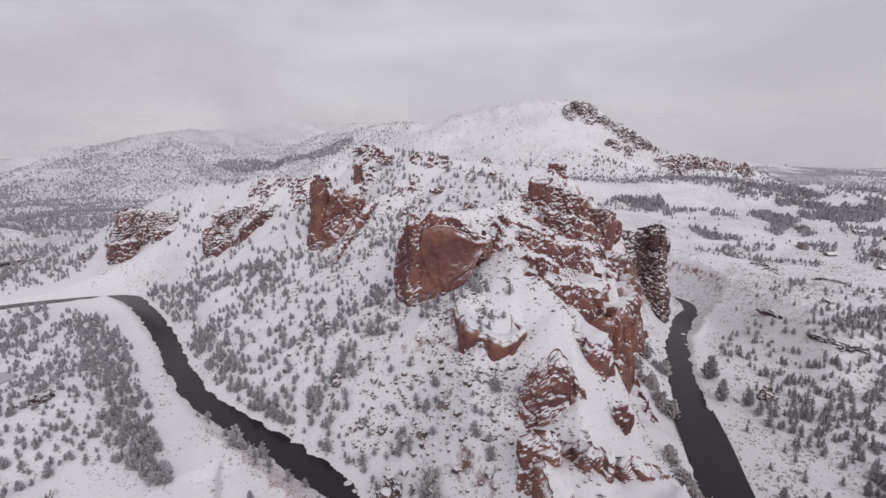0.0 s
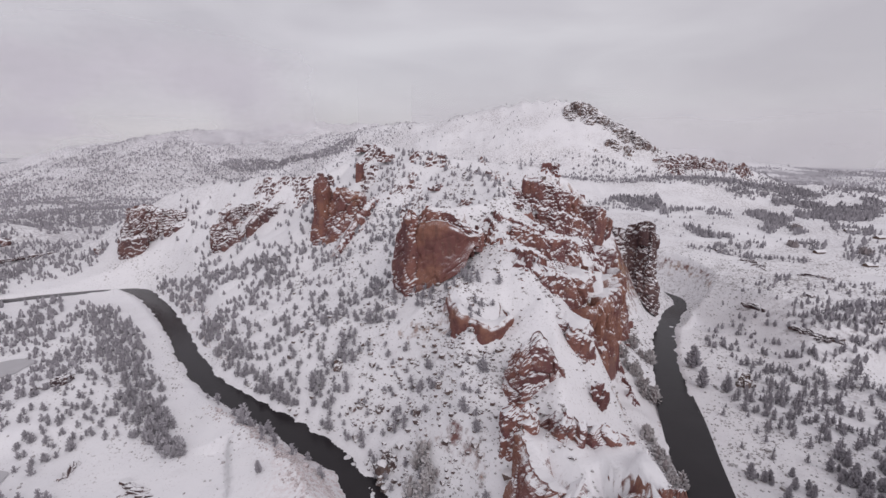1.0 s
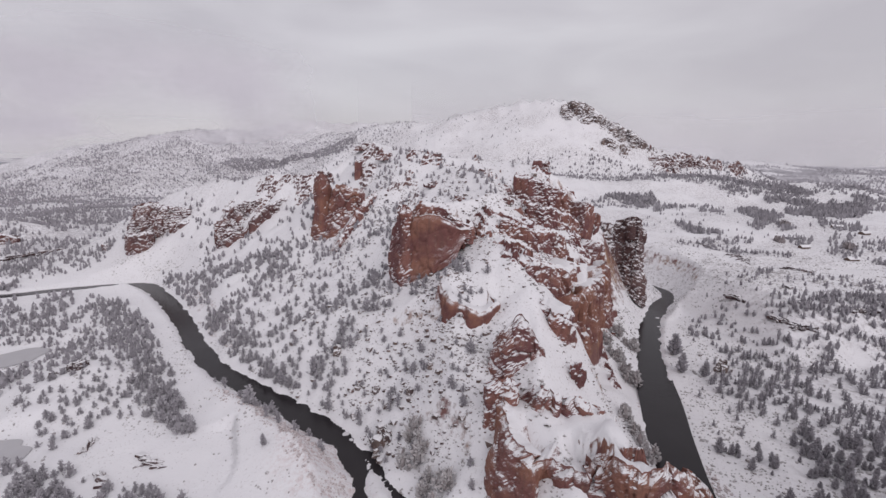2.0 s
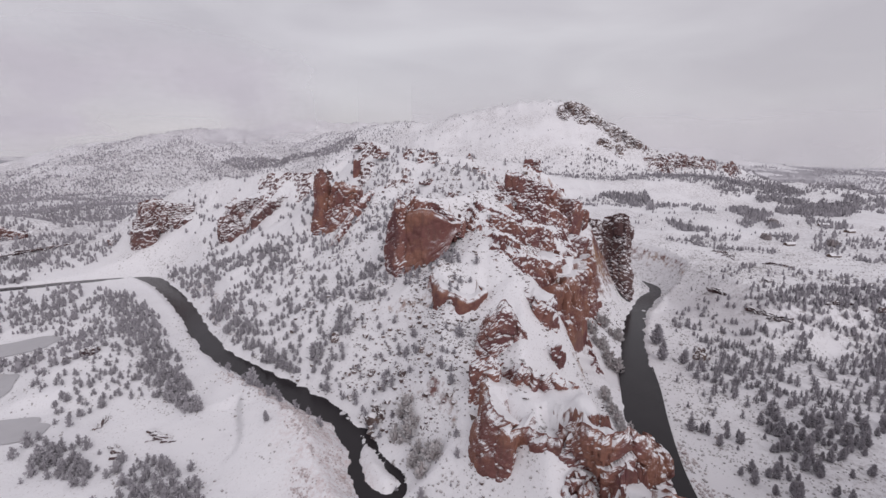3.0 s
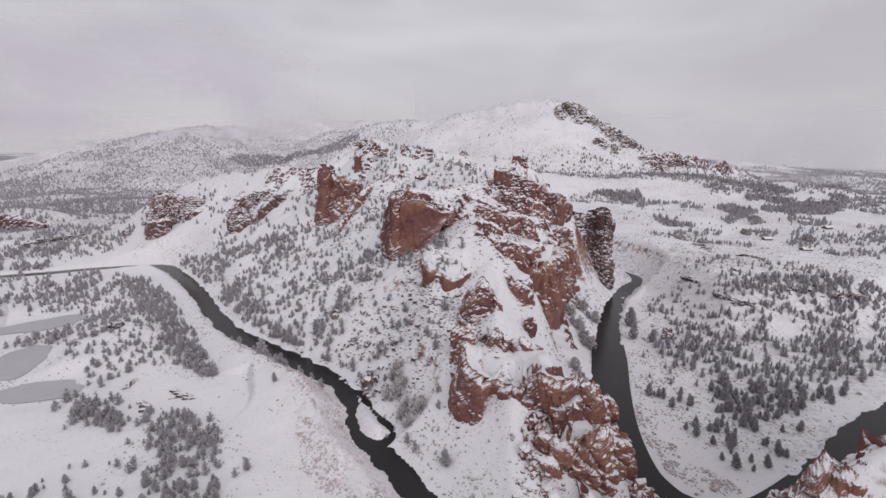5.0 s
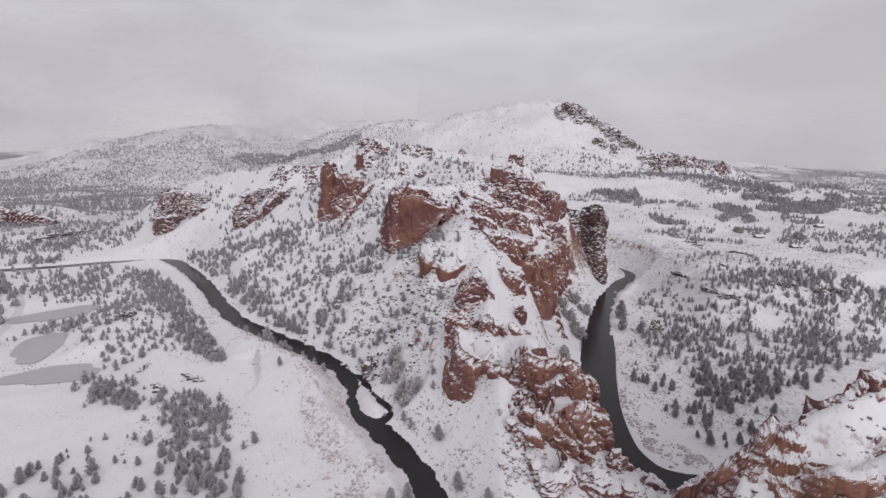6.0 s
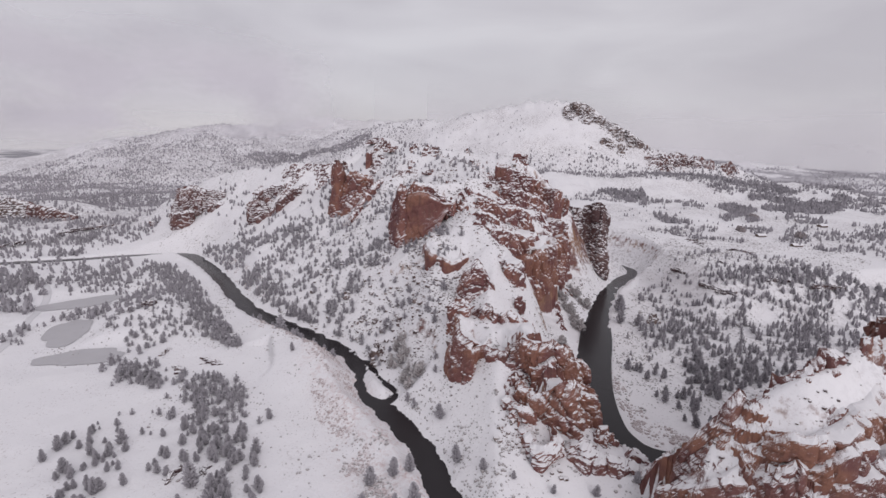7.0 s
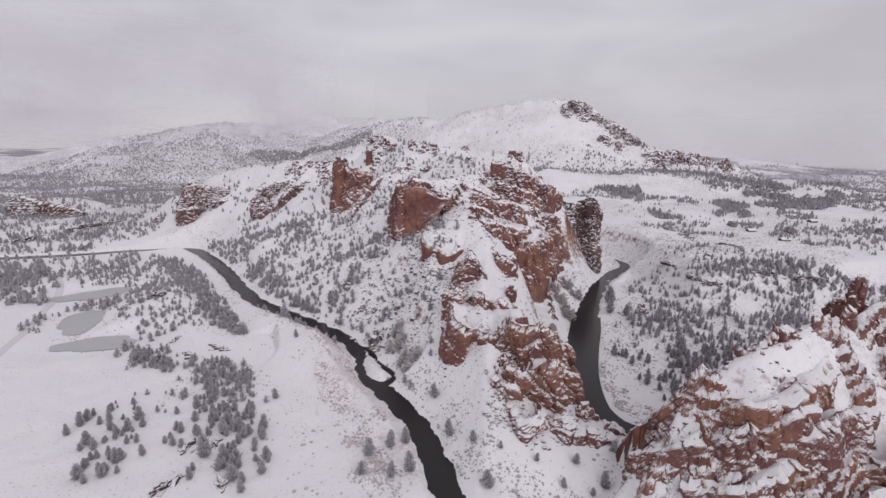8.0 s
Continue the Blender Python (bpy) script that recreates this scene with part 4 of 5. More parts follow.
def build_mountain_crest():
    m = cliff("mountain_crest", "dark rocky crest of the white mountain")
    outcrop(m, "bedrock", 330, 640, 1120, 1280, 2.3, (-0.5, -0.1), 9.0, 68, (0.1, 0.5), 1.0, "grey ledges below the peak", hug=0.6, edge=30.0, material=ROCK_GREY)
    outcrop(m, "bedrock", 470, 740, 1085, 1215, 2.3, (-0.3, -0.1), 8.0, 60, (-0.1, 0.35), 1.0, "dark ledges on the mountain's shoulder", hug=0.6, edge=24.0, material=ROCK_DARK)
    face(m, "crag", ((292, 1264, 236, 248), (312, 1250, 226, 262), (340, 1242, 214, 265), (372, 1228, 200, 247), (404, 1214, 190, 221), (436, 1199, 170, 203), (466, 1185, 154, 184), (494, 1172, 140, 160)), 80, material=ROCK_GREY, res=2.2, bulge=5.0, batter=0.35, cap=26, ends=14, bed=9.0)
    face(m, "crag", ((378, 1174, 146, 164), (392, 1164, 138, 173), (412, 1166, 138, 169), (426, 1178, 146, 160)), 81, material=ROCK_GREY, res=2.2, bulge=4.0, batter=0.3, cap=22, ends=8, bed=9.0)
    face(m, "bluff", ((482, 1148, 110, 130), (500, 1131, 96, 132), (520, 1124, 88, 134), (545, 1128, 88, 122), (566, 1136, 92, 125), (590, 1134, 92, 127), (620, 1130, 92, 116), (652, 1138, 90, 102)), 110, material=ROCK_DARK, res=2.0, bulge=5.0, batter=0.35, cap=24, ends=12, bed=8.0)

build_mountain_crest()


def lay_boulders():
    for k, (x, y, size, tall) in enumerate(((-21, 176, 13, 8), (-56, 239, 6, 4.5), (-219, 243, 11, 5), (-231, 237, 6, 3), (193, 265, 10, 8), (-8, 188, 4, 3),
                                             (-20, 192, 5, 3), (-28, 205, 5, 3), (2, 190, 4, 2.5), (-38, 214, 4, 2.5))):
        z = ground_at(x, y)
        crag("boulder", "snow-capped red-brown boulder on the slope", x, y, z - 0.35 * tall, z + tall, size, size * 0.85, 40 * k, "block", 120 + k, res=0.07 * size + 0.2, amp=min(1.0, size / 14), taper=0.25, sharp=3.5, material=GULLY if x < -200 else ROCK_GREY)
    for k, (x, y, length, turn) in enumerate(((-90, 57, 16, 86), (-84, 30, 26, 62), (-168, 179, 24, 100), (-144, 153, 18, -45), (-62, 32, 14, -56), (-129, 165, 26, -30), (-78, 60, 10, 110),
                                               (256, 302, 24, -60), (264, 291, 18, -25), (312, 300, 34, 0), (346, 294, 36, -4), (247, 345, 24, -70), (310, 455, 44, 86), (334, 404, 26, -40), (311, 520, 50, 92),
                                               (284, 340, 20, 70), (-470, 538, 110, 60), (-528, 478, 80, 70))):
        z = ground_at(x, y)
        crag("rimrock", "low dark rim of broken rock under snow", x, y, z - 2.0, z + 1.8, length, 3.8, turn, "strata", 150 + k, res=0.6, amp=0.6, material=GULLY)


lay_boulders()


# ---- trees ----
def crown_arrays(seed, wide, tufts, low, sides, full=0.72):
    """A crown one metre tall: an uneven leaning core and loose tufts round it."""
    rng = np.random.RandomState(seed)
    verts, faces = [], []
    rings = ((low, 0.5), (low + 0.24, 1.0), (low + 0.62 * (1 - low), 0.72))[: 3 if tufts > 5 else 2]
    lean = 0.05 * rng.randn(2)
    for u, r in rings:
        for k in range(sides):
            a = 6.2832 * (k + 0.3 * rng.randn()) / sides
            q = full * wide * r * (0.75 + 0.5 * rng.rand())
            verts.append((q * math.cos(a) + lean[0] * u, q * math.sin(a) + lean[1] * u, u + 0.05 * rng.randn()))
    verts.append((lean[0], lean[1], 0.96))
    last = len(rings) - 1
    for i in range(last):
        for k in range(sides):
            a, b = i * sides + k, i * sides + (k + 1) % sides
            faces += [(a, b, b + sides), (a, b + sides, a + sides)]
    faces += [(last * sides + k, last * sides + (k + 1) % sides, (last + 1) * sides) for k in range(sides)]
    for k in range(tufts):
        u = low + (1 - low) * 0.96 * rng.rand() ** 1.2
        shape = min(1.0, 0.55 + 3 * (u - low)) * (1 - (u - low) / (1 - low)) ** 0.6
        a = rng.rand() * 6.2832
        rad = wide * shape * (0.6 + 0.5 * rng.rand())
        out = np.array([math.cos(a), math.sin(a), 0.35 + 0.5 * rng.rand()])
        side = np.array([-math.sin(a), math.cos(a), 0.3 * rng.randn()])
        c = np.array([rad * math.cos(a), rad * math.sin(a), u]) + np.array([lean[0] * u, lean[1] * u, 0])
        s = wide * (0.30 + 0.22 * rng.rand()) * (0.5 + 0.6 * shape)
        b = len(verts)
        verts += [c - 0.6 * s * side - (0, 0, 0.3 * s), c + 0.6 * s * side - (0, 0, 0.3 * s), c + s * out, c + (0, 0, 0.7 * s) - 0.3 * s * out]
        faces += [(b, b + 2, b + 3), (b + 2, b + 1, b + 3), (b, b + 1, b + 2)]
    return np.array(verts, float), np.array(faces)


def tube(points, radii, sides=6):
    verts, faces = [], []
    for p, r in zip(points, radii):
        for k in range(sides):
            a = 6.2832 * k / sides
            verts.append((p[0] + r * math.cos(a), p[1] + r * math.sin(a), p[2]))
    for i in range(len(points) - 1):
        for k in range(sides):
            a, b = i * sides + k, i * sides + (k + 1) % sides
            faces.append((a, b, b + sides, a + sides))
    return np.array(verts), np.array(faces)


def tree_thing(name, label, seed, wide, low, leaf, bushy):
    """A tree one metre tall with a trunk, limbs and a loose crown."""
    base = new(name)
    rng = np.random.RandomState(seed + 50)
    v, f = tube([(0, 0, -0.12), (0.012, 0, 0.4), (0, 0.006, 0.88)], [0.034, 0.022, 0.005])
    for k in range(7):
        a, u = rng.rand() * 6.28, low + 0.05 + 0.6 * rng.rand()
        reach = wide * (1 - u) * 0.95
        lv, lf = tube([(0, 0, u), (math.cos(a) * reach, math.sin(a) * reach, u + 0.12)], [0.011, 0.004], 4)
        f, v = np.vstack([f, lf + len(v)]), np.vstack([v, lv])
    trunk = new("trunk", mesh_np("trunk", v, f, BARK, flat=False))
    trunk.parent = base
    v, f = crown_arrays(seed, wide, 150, low, 7, 0.6 if bushy else 0.4)
    crown = new("crown", mesh_np("crown", v, f, leaf))
    crown.parent = base
    return tagged(base, label, "tree", "scattered trees")


STUFF = collections.defaultdict(list)


def grove(kind, count, x, y, rx, ry, turn=0.0, size=7.0, spread=0.3, clump=0.0, seed=0, zmin=1.0, avoid=7.0):
    """Scatters trees of one kind over an ellipse; clump: how patchy they stand."""
    rng = np.random.RandomState(seed * 101 + int(abs(x)) + count)
    n = int(count * (3 if clump else 1.4)) + 8
    r, a = np.sqrt(rng.rand(n)), rng.rand(n) * 6.2832
    px, py = r * np.cos(a) * rx, r * np.sin(a) * ry
    c, s = math.cos(radians(turn)), math.sin(radians(turn))
    px, py = x + c * px - s * py, y + s * px + c * py
    keep = np.ones(n, bool)
    if clump:
        keep = fbm(xyz(px, py, max(14.0, 0.22 * min(rx, ry))), 2, seed + 60) + 0.35 * rng.randn(n) > clump - 0.5
    for line in (RIVER_WEST, RIVER_EAST):
        d, _, row = nearest(px, py, line)
        keep &= d > row[:, 2] + avoid * 0.4
    for qx, qy, ax, ay, at in PONDS:
        keep &= np.hypot(px - qx, py - qy) > 0.75 * (ax + ay)
    keep &= ~inside(px, py, BEACH)
    px, py = px[keep][:count], py[keep][:count]
    if not len(px):
        return
    z, e = height(px, py), 1.5
    slope = np.hypot(height(px + e, py) - z, height(px, py + e) - z) / e
    ok = slope < (1.5 if x < 20 and y < 330 else 1.0)
    for qx, qy, qz in zip(px[ok], py[ok], z[ok]):
        h = size * (1 + spread * rng.randn())
        STUFF[kind].append((qx, qy, qz, max(0.4 * size, h), rng.rand() * 6.2832))


# the open snowy beach on the west bank, where no tree stands
BEACH = ((-290, 402), (-291, 420), (-193, 312), (-110, 209), (-46, 149), (-31, 134), (-12, 88), (-61, 92), (-78, 113), (-102, 156), (-120, 190), (-163, 247), (-222, 327))


def inside(px, py, corners):
    c = np.array(corners, float)
    hit = np.zeros(len(px), bool)
    for (x0, y0), (x1, y1) in zip(c, np.roll(c, -1, 0)):
        hit ^= ((y0 > py) != (y1 > py)) & (px < (x1 - x0) * (py - y0) / (y1 - y0 + 1e-9) + x0)
    return hit


def stand(kind, count, size, corners, clump=0.0, seed=0, spread=0.3):
    """Scatters trees of one kind over a plot given by its corners."""
    rng = np.random.RandomState(seed * 31 + count)
    c = np.array(corners, float)
    lo, hi = c.min(0), c.max(0)
    px, py = (lo + rng.rand(40 * count + 200, 2) * (hi - lo)).T
    keep = inside(px + 3 * rng.randn(len(px)), py + 3 * rng.randn(len(px)), corners)
    px, py = px[keep], py[keep]
    if clump:
        keep = fbm(xyz(px, py, 26.0), 2, seed + 60) + 0.35 * rng.randn(len(px)) > clump - 0.5
        px, py = px[keep], py[keep]
    px, py = px[:count], py[:count]
    keep = np.ones(len(px), bool)
    for line in (RIVER_WEST, RIVER_EAST):
        d, _, row = nearest(px, py, line)
        keep &= d > row[:, 2] + 3
    for qx, qy, ax, ay, at in PONDS:
        keep &= np.hypot(px - qx, py - qy) > 0.62 * (ax + ay)
    keep &= ~inside(px, py, BEACH)
    px, py = px[keep], py[keep]
    for qx, qy, qz in zip(px, py, height(px, py)):
        STUFF[kind].append((qx, qy, qz, size * max(0.45, 1 + spread * rng.randn()), rng.rand() * 6.2832))


def lay_groves():
    # slope between the west river and the cliffs
    grove("juniper", 274, -110, 315, 105, 72, 50, 4.3, seed=1)
    grove("juniper", 110, -40, 235, 60, 55, 40, 4.3, seed=2)
    grove("juniper", 80, -170, 338, 65, 16, 50, 5.4, seed=3)
    grove("juniper", 84, -250, 424, 80, 11, -46, 5.4, seed=4)
    grove("juniper", 73, -185, 405, 90, 14, -34, 5.0, seed=66)
    grove("juniper", 79, -230, 450, 75, 30, -30, 4.8, seed=67)
    grove("juniper", 79, -120, 400, 50, 36, -20, 4.3, seed=68)
    grove("juniper", 63, -270, 520, 140, 26, -25, 4.3, seed=69)
    grove("juniper", 36, 0, 160, 18, 55, 15, 4.3, seed=5)
    grove("juniper", 26, -75, 222, 8, 60, -52, 6.5, seed=45, avoid=3)
    grove("juniper", 200, -95, 290, 85, 150, 42, 4.1, seed=80)
    grove("juniper", 79, -30, 225, 55, 80, 42, 4.3, seed=83)
    grove("juniper", 79, -62, 262, 62, 50, 42, 4.3, seed=85)
    grove("juniper", 36, -8, 205, 36, 60, 25, 4.1, seed=86)
    stand("juniper", 110, 5.4, ((-182, 354), (-155, 316), (-121, 271), (-79, 229), (-68, 216), (-74, 216), (-89, 228), (-116, 256), (-139, 281), (-165, 317)), seed=91)
    stand("juniper", 150, 5.0, ((-265, 444), (-214, 419), (-161, 404), (-106, 398), (-98, 387), (-145, 385), (-178, 385), (-213, 383)), seed=92)
    # plateau below the summit
    grove("juniper", 330, 0, 410, 75, 90, 15, 4.2, seed=6)
    grove("juniper", 240, -200, 525, 140, 50, -30, 5, seed=7)
    # west bank bluff and its wood
    stand("juniper", 330, 4.6, ((-336, 415), (-292, 397), (-226, 327), (-167, 246), (-122, 189), (-131, 188), (-175, 231), (-244, 306)), seed=8)
    stand("juniper", 50, 5.4, ((-163, 240), (-124, 192), (-122, 181), (-140, 192), (-157, 219)), seed=9)
    stand("juniper", 560, 3.9, ((-350, 343), (-316, 393), (-180, 246), (-137, 196), (-169, 196), (-193, 175), (-225, 199), (-320, 300)), seed=10)
    stand("juniper", 150, 4.4, ((-401, 358), (-361, 405), (-338, 408), (-319, 345), (-282, 283), (-322, 288), (-353, 299)), seed=11)
    stand("juniper", 50, 4.6, ((-190, 160), (-155, 149), (-138, 129), (-172, 136)), seed=12)
    stand("juniper", 110, 4.6, ((-143, 147), (-123, 147), (-85, 119), (-73, 95), (-66, 70), (-84, 70), (-107, 93)), seed=61)
    stand("juniper", 40, 4.8, ((-126, 157), (-88, 130), (-68, 87), (-72, 82), (-101, 116), (-122, 146)), seed=13)
    stand("juniper", 40, 5.2, ((-87, 84), (-61, 77), (-49, 46), (-45, 29), (-58, 25), (-75, 54)), seed=14)
    stand("juniper", 34, 5.5, ((-141, 145), (-117, 146), (-72, 82), (-59, 32), (-74, 31)), seed=15)
    stand("juniper", 56, 4.8, ((-159, 77), (-147, 108), (-128, 85), (-106, 48), (-101, 33), (-121, 28), (-138, 45)), seed=16)
    stand("juniper", 22, 5.0, ((-184, 165), (-157, 159), (-147, 142), (-156, 132), (-171, 144)), seed=62)
    stand("juniper", 10, 6.4, ((-204, 176), (-192, 171), (-164, 131), (-173, 135)), seed=63)
    stand("juniper", 80, 5.0, ((-300, 200), (-290, 229), (-288, 279), (-257, 251), (-274, 209), (-280, 180)), seed=64)
    stand("juniper", 170, 6.0, ((-466, 352), (-374, 325), (-340, 280), (-356, 237)), clump=0.4, seed=65)
    stand("juniper", 12, 4.5, ((-138, 115), (-125, 116), (-89, 54), (-97, 41), (-119, 70)), seed=81)
    grove("juniper", 300, -420, 320, 130, 110, 0, 6.5, clump=0.6, seed=16)
    # east flat
    stand("pine", 300, 5.5, ((182, 189), (212, 221), (271, 262), (350, 291), (251, 173), (210, 151), (196, 155), (175, 150)), seed=17)
    stand("pine", 34, 5.8, ((178, 164), (202, 170), (187, 119), (162, 108), (153, 103), (152, 116)), seed=18)
    stand("pine", 190, 5.4, ((187, 271), (210, 282), (243, 292), (282, 288), (271, 262), (212, 221), (189, 212), (170, 215)), seed=48)
    stand("pine", 260, 5.6, ((262, 328), (319, 328), (357, 301), (348, 288), (301, 278), (279, 283), (253, 307)), seed=82)
    stand("juniper", 70, 4.6, ((208, 357), (242, 349), (258, 322), (249, 298), (210, 282), (198, 306)), seed=19)
    stand("juniper", 260, 6.4, ((309, 318), (334, 320), (480, 318), (560, 300), (480, 250), (353, 290), (313, 297)), seed=20)
    grove("pine", 90, 190, 190, 45, 75, -20, 5.2, seed=85)
    stand("pine", 260, 5.4, ((306, 290), (348, 298), (412, 315), (341, 225), (275, 194), (280, 243)), seed=86)
    grove("juniper", 90, 318, 365, 78, 44, -10, 4.2, seed=70)
    grove("juniper", 110, 330, 500, 60, 14, -35, 4.0, seed=71)
    # riverside thickets
    grove("twig", 34, 126, 262, 4, 32, 14, 7, seed=21, avoid=2)
    grove("twig", 22, 106, 178, 3, 26, 3, 6, seed=22, avoid=2)
    grove("twig", 14, 140, 308, 4, 16, 20, 7, seed=46, avoid=2)
    grove("twig", 12, -4, 160, 7, 8, 0, 7, seed=47, avoid=2)
    grove("twig", 10, 6, 138, 6, 8, 0, 7, seed=49, avoid=2)
    # plain
    stand("juniper", 420, 6.5, ((280, 880), (333, 927), (414, 918), (409, 887), (359, 829), (341, 887), (324, 908)), seed=23)
    stand("juniper", 420, 6.5, ((561, 879), (554, 760), (476, 646), (465, 666), (486, 750)), seed=24)
    stand("juniper", 110, 6.5, ((339, 662), (363, 594), (350, 561), (322, 618)), seed=25)
    stand("juniper", 1500, 6.5, ((672, 919), (764, 924), (851, 935), (722, 787), (558, 662), (561, 755)), clump=0.35, seed=26)
    stand("juniper", 100, 6.0, ((557, 679), (589, 637), (552, 595), (515, 620)), seed=27)
    stand("juniper", 70, 5.5, ((497, 579), (529, 583), (466, 498), (427, 454), (424, 479)), seed=50)
    stand("juniper", 36, 5.5, ((322, 549), (385, 558), (375, 536), (315, 529)), seed=51)
    stand("juniper", 90, 6.0, ((388, 856), (447, 869), (419, 812), (355, 769)), clump=0.5, seed=52)
    stand("juniper", 60, 6.0, ((466, 848), (492, 813), (453, 748), (434, 778)), seed=72)
    stand("juniper", 40, 6.5, ((439, 650), (467, 658), (430, 607), (422, 621)), seed=73)
    stand("juniper", 40, 6.0, ((477, 650), (484, 620), (459, 593), (448, 607)), seed=74)
    stand("juniper", 36, 6.0, ((433, 566), (473, 576), (430, 521), (420, 542)), seed=75)
    stand("juniper", 700, 6.5, ((573, 981), (768, 1068), (759, 961), (669, 924), (564, 939)), clump=0.3, seed=76)
    stand("juniper", 700, 8.0, ((1344, 1638), (1413, 1559), (878, 965), (805, 969)), clump=0.3, seed=78)
    stand("juniper", 260, 6.5, ((633, 927), (733, 924), (692, 885), (620, 896)), seed=83)
    stand("juniper", 420, 6.2, ((520, 480), (600, 600), (760, 640), (820, 520), (640, 400)), clump=0.4, seed=84)
    stand("juniper", 190, 5.0, ((474, 529), (565, 573), (598, 530), (464, 366), (464, 416), (430, 429)), clump=0.3, seed=93)
    grove("juniper", 70, 400, 640, 120, 120, 0, 4.0, seed=56)
    for x, y in ((412, 546), (481, 638), (469, 511), (590, 520)):
        grove("bramble", 14, x, y, 5, 5, 0, 7.5, seed=77, spread=0.15)
    grove("juniper", 900, 980, 1130, 480, 150, 15, 7, clump=0.45, seed=53)
    grove("juniper", 1500, 1500, 1700, 900, 380, 25, 8, clump=0.6, seed=54)
    grove("juniper", 1500, 1000, 830, 260, 150, 20, 6.5, clump=0.4, seed=55)
    grove("juniper", 2600, 2100, 2500, 1300, 620, 30, 11, clump=0.5, seed=60)
    grove("juniper", 500, 700, 1130, 190, 60, 0, 5, seed=61)
    # bench below the mountain
    grove("juniper", 1300, 330, 1070, 330, 70, -8, 5.5, seed=57)
    grove("juniper", 600, 620, 1020, 160, 60, -10, 5.5, seed=58)
    grove("juniper", 260, 300, 860, 220, 40, 0, 5, clump=0.5, seed=59)
    # hills
    grove("juniper", 420, 60, 1290, 330, 170, -20, 3.6, clump=0.5, seed=28)
    grove("juniper", 9500, -900, 1300, 480, 420, 20, 4.6, clump=0.1, seed=29)
    grove("juniper", 3600, -1250, 1050, 420, 260, 20, 5, clump=0.1, seed=37)
    grove("juniper", 5200, -600, 900, 340, 150, 20, 4.4, seed=30)
    grove("juniper", 700, -620, 690, 220, 120, 25, 6, clump=0.3, seed=32)
    grove("juniper", 620, -520, 530, 160, 80, 20, 5.5, clump=0.2, seed=33)
    grove("juniper", 500, -560, 430, 150, 60, 10, 6, clump=0.3, seed=34)
    grove("juniper", 900, -760, 560, 200, 120, 10, 6, clump=0.2, seed=35)
    grove("juniper", 160, -430, 500, 50, 40, 20, 4.5, seed=36)
    grove("juniper", 4200, -420, 1700, 420, 340, 20, 4.4, seed=31)
    stand("juniper", 1500, 6.5, ((-716, 1534), (-686, 1623), (-541, 1688), (-431, 1662), (-299, 1620), (-281, 1578), (-334, 1521), (-471, 1641), (-585, 1582), (-654, 1516)), seed=90)
    grove("juniper", 5200, -400, 1210, 270, 130, 15, 6.2, seed=79)


KINDS = {"bramble": (0.62, 0.0, BRAMBLE), "juniper": (0.33, 0.03, LEAF), "pine": (0.25, 0.05, LEAF_PINE), "twig": (0.42, 0.0, TWIG)}


def lay_woods():
    for kind, (wide, low, leaf) in KINDS.items():
        rows = np.array(STUFF[kind])
        dist = np.hypot(rows[:, 0] - 30, rows[:, 1] + 90)
        vs, fs, base = [], [], 0
        for lo, hi, tufts, sides in ((0, 430, 40, 5), (430, 700, 12, 4), (700, 1000, 4, 4), (1000, 9e9, 0, 3)):
            shapes = [crown_arrays(s * 7 + tufts, wide, tufts, low, sides, 0.45 if tufts > 20 else 0.72 if tufts else 0.95) for s in range(6)]
            for k, (x, y, z, h, a) in enumerate(rows[(dist >= lo) & (dist < hi)]):
                v, f = shapes[k % 6]
                c, s = math.cos(a), math.sin(a)
                m = np.array([[c, -s, 0], [s, c, 0], [0, 0, 1]]) * h
                vs.append(v @ m.T + (x, y, z - 0.04 * h))
                fs.append(f + base)
                base += len(v)
        name = {"juniper": "juniper_woods", "pine": "pine_woods", "twig": "thicket", "bramble": "round_thicket"}[kind]
        ob = new(name, mesh_np(name, np.concatenate(vs), np.concatenate(fs), leaf))
        label = {"juniper": "frosted grey-green junipers scattered over the snow", "pine": "dark pines on the snowy river flat", "twig": "bare frosted bushes along the river bank", "bramble": "dark red-brown round bare thickets on the plain"}[kind]
        tagged(ob, label, "trees", kind="stuff")


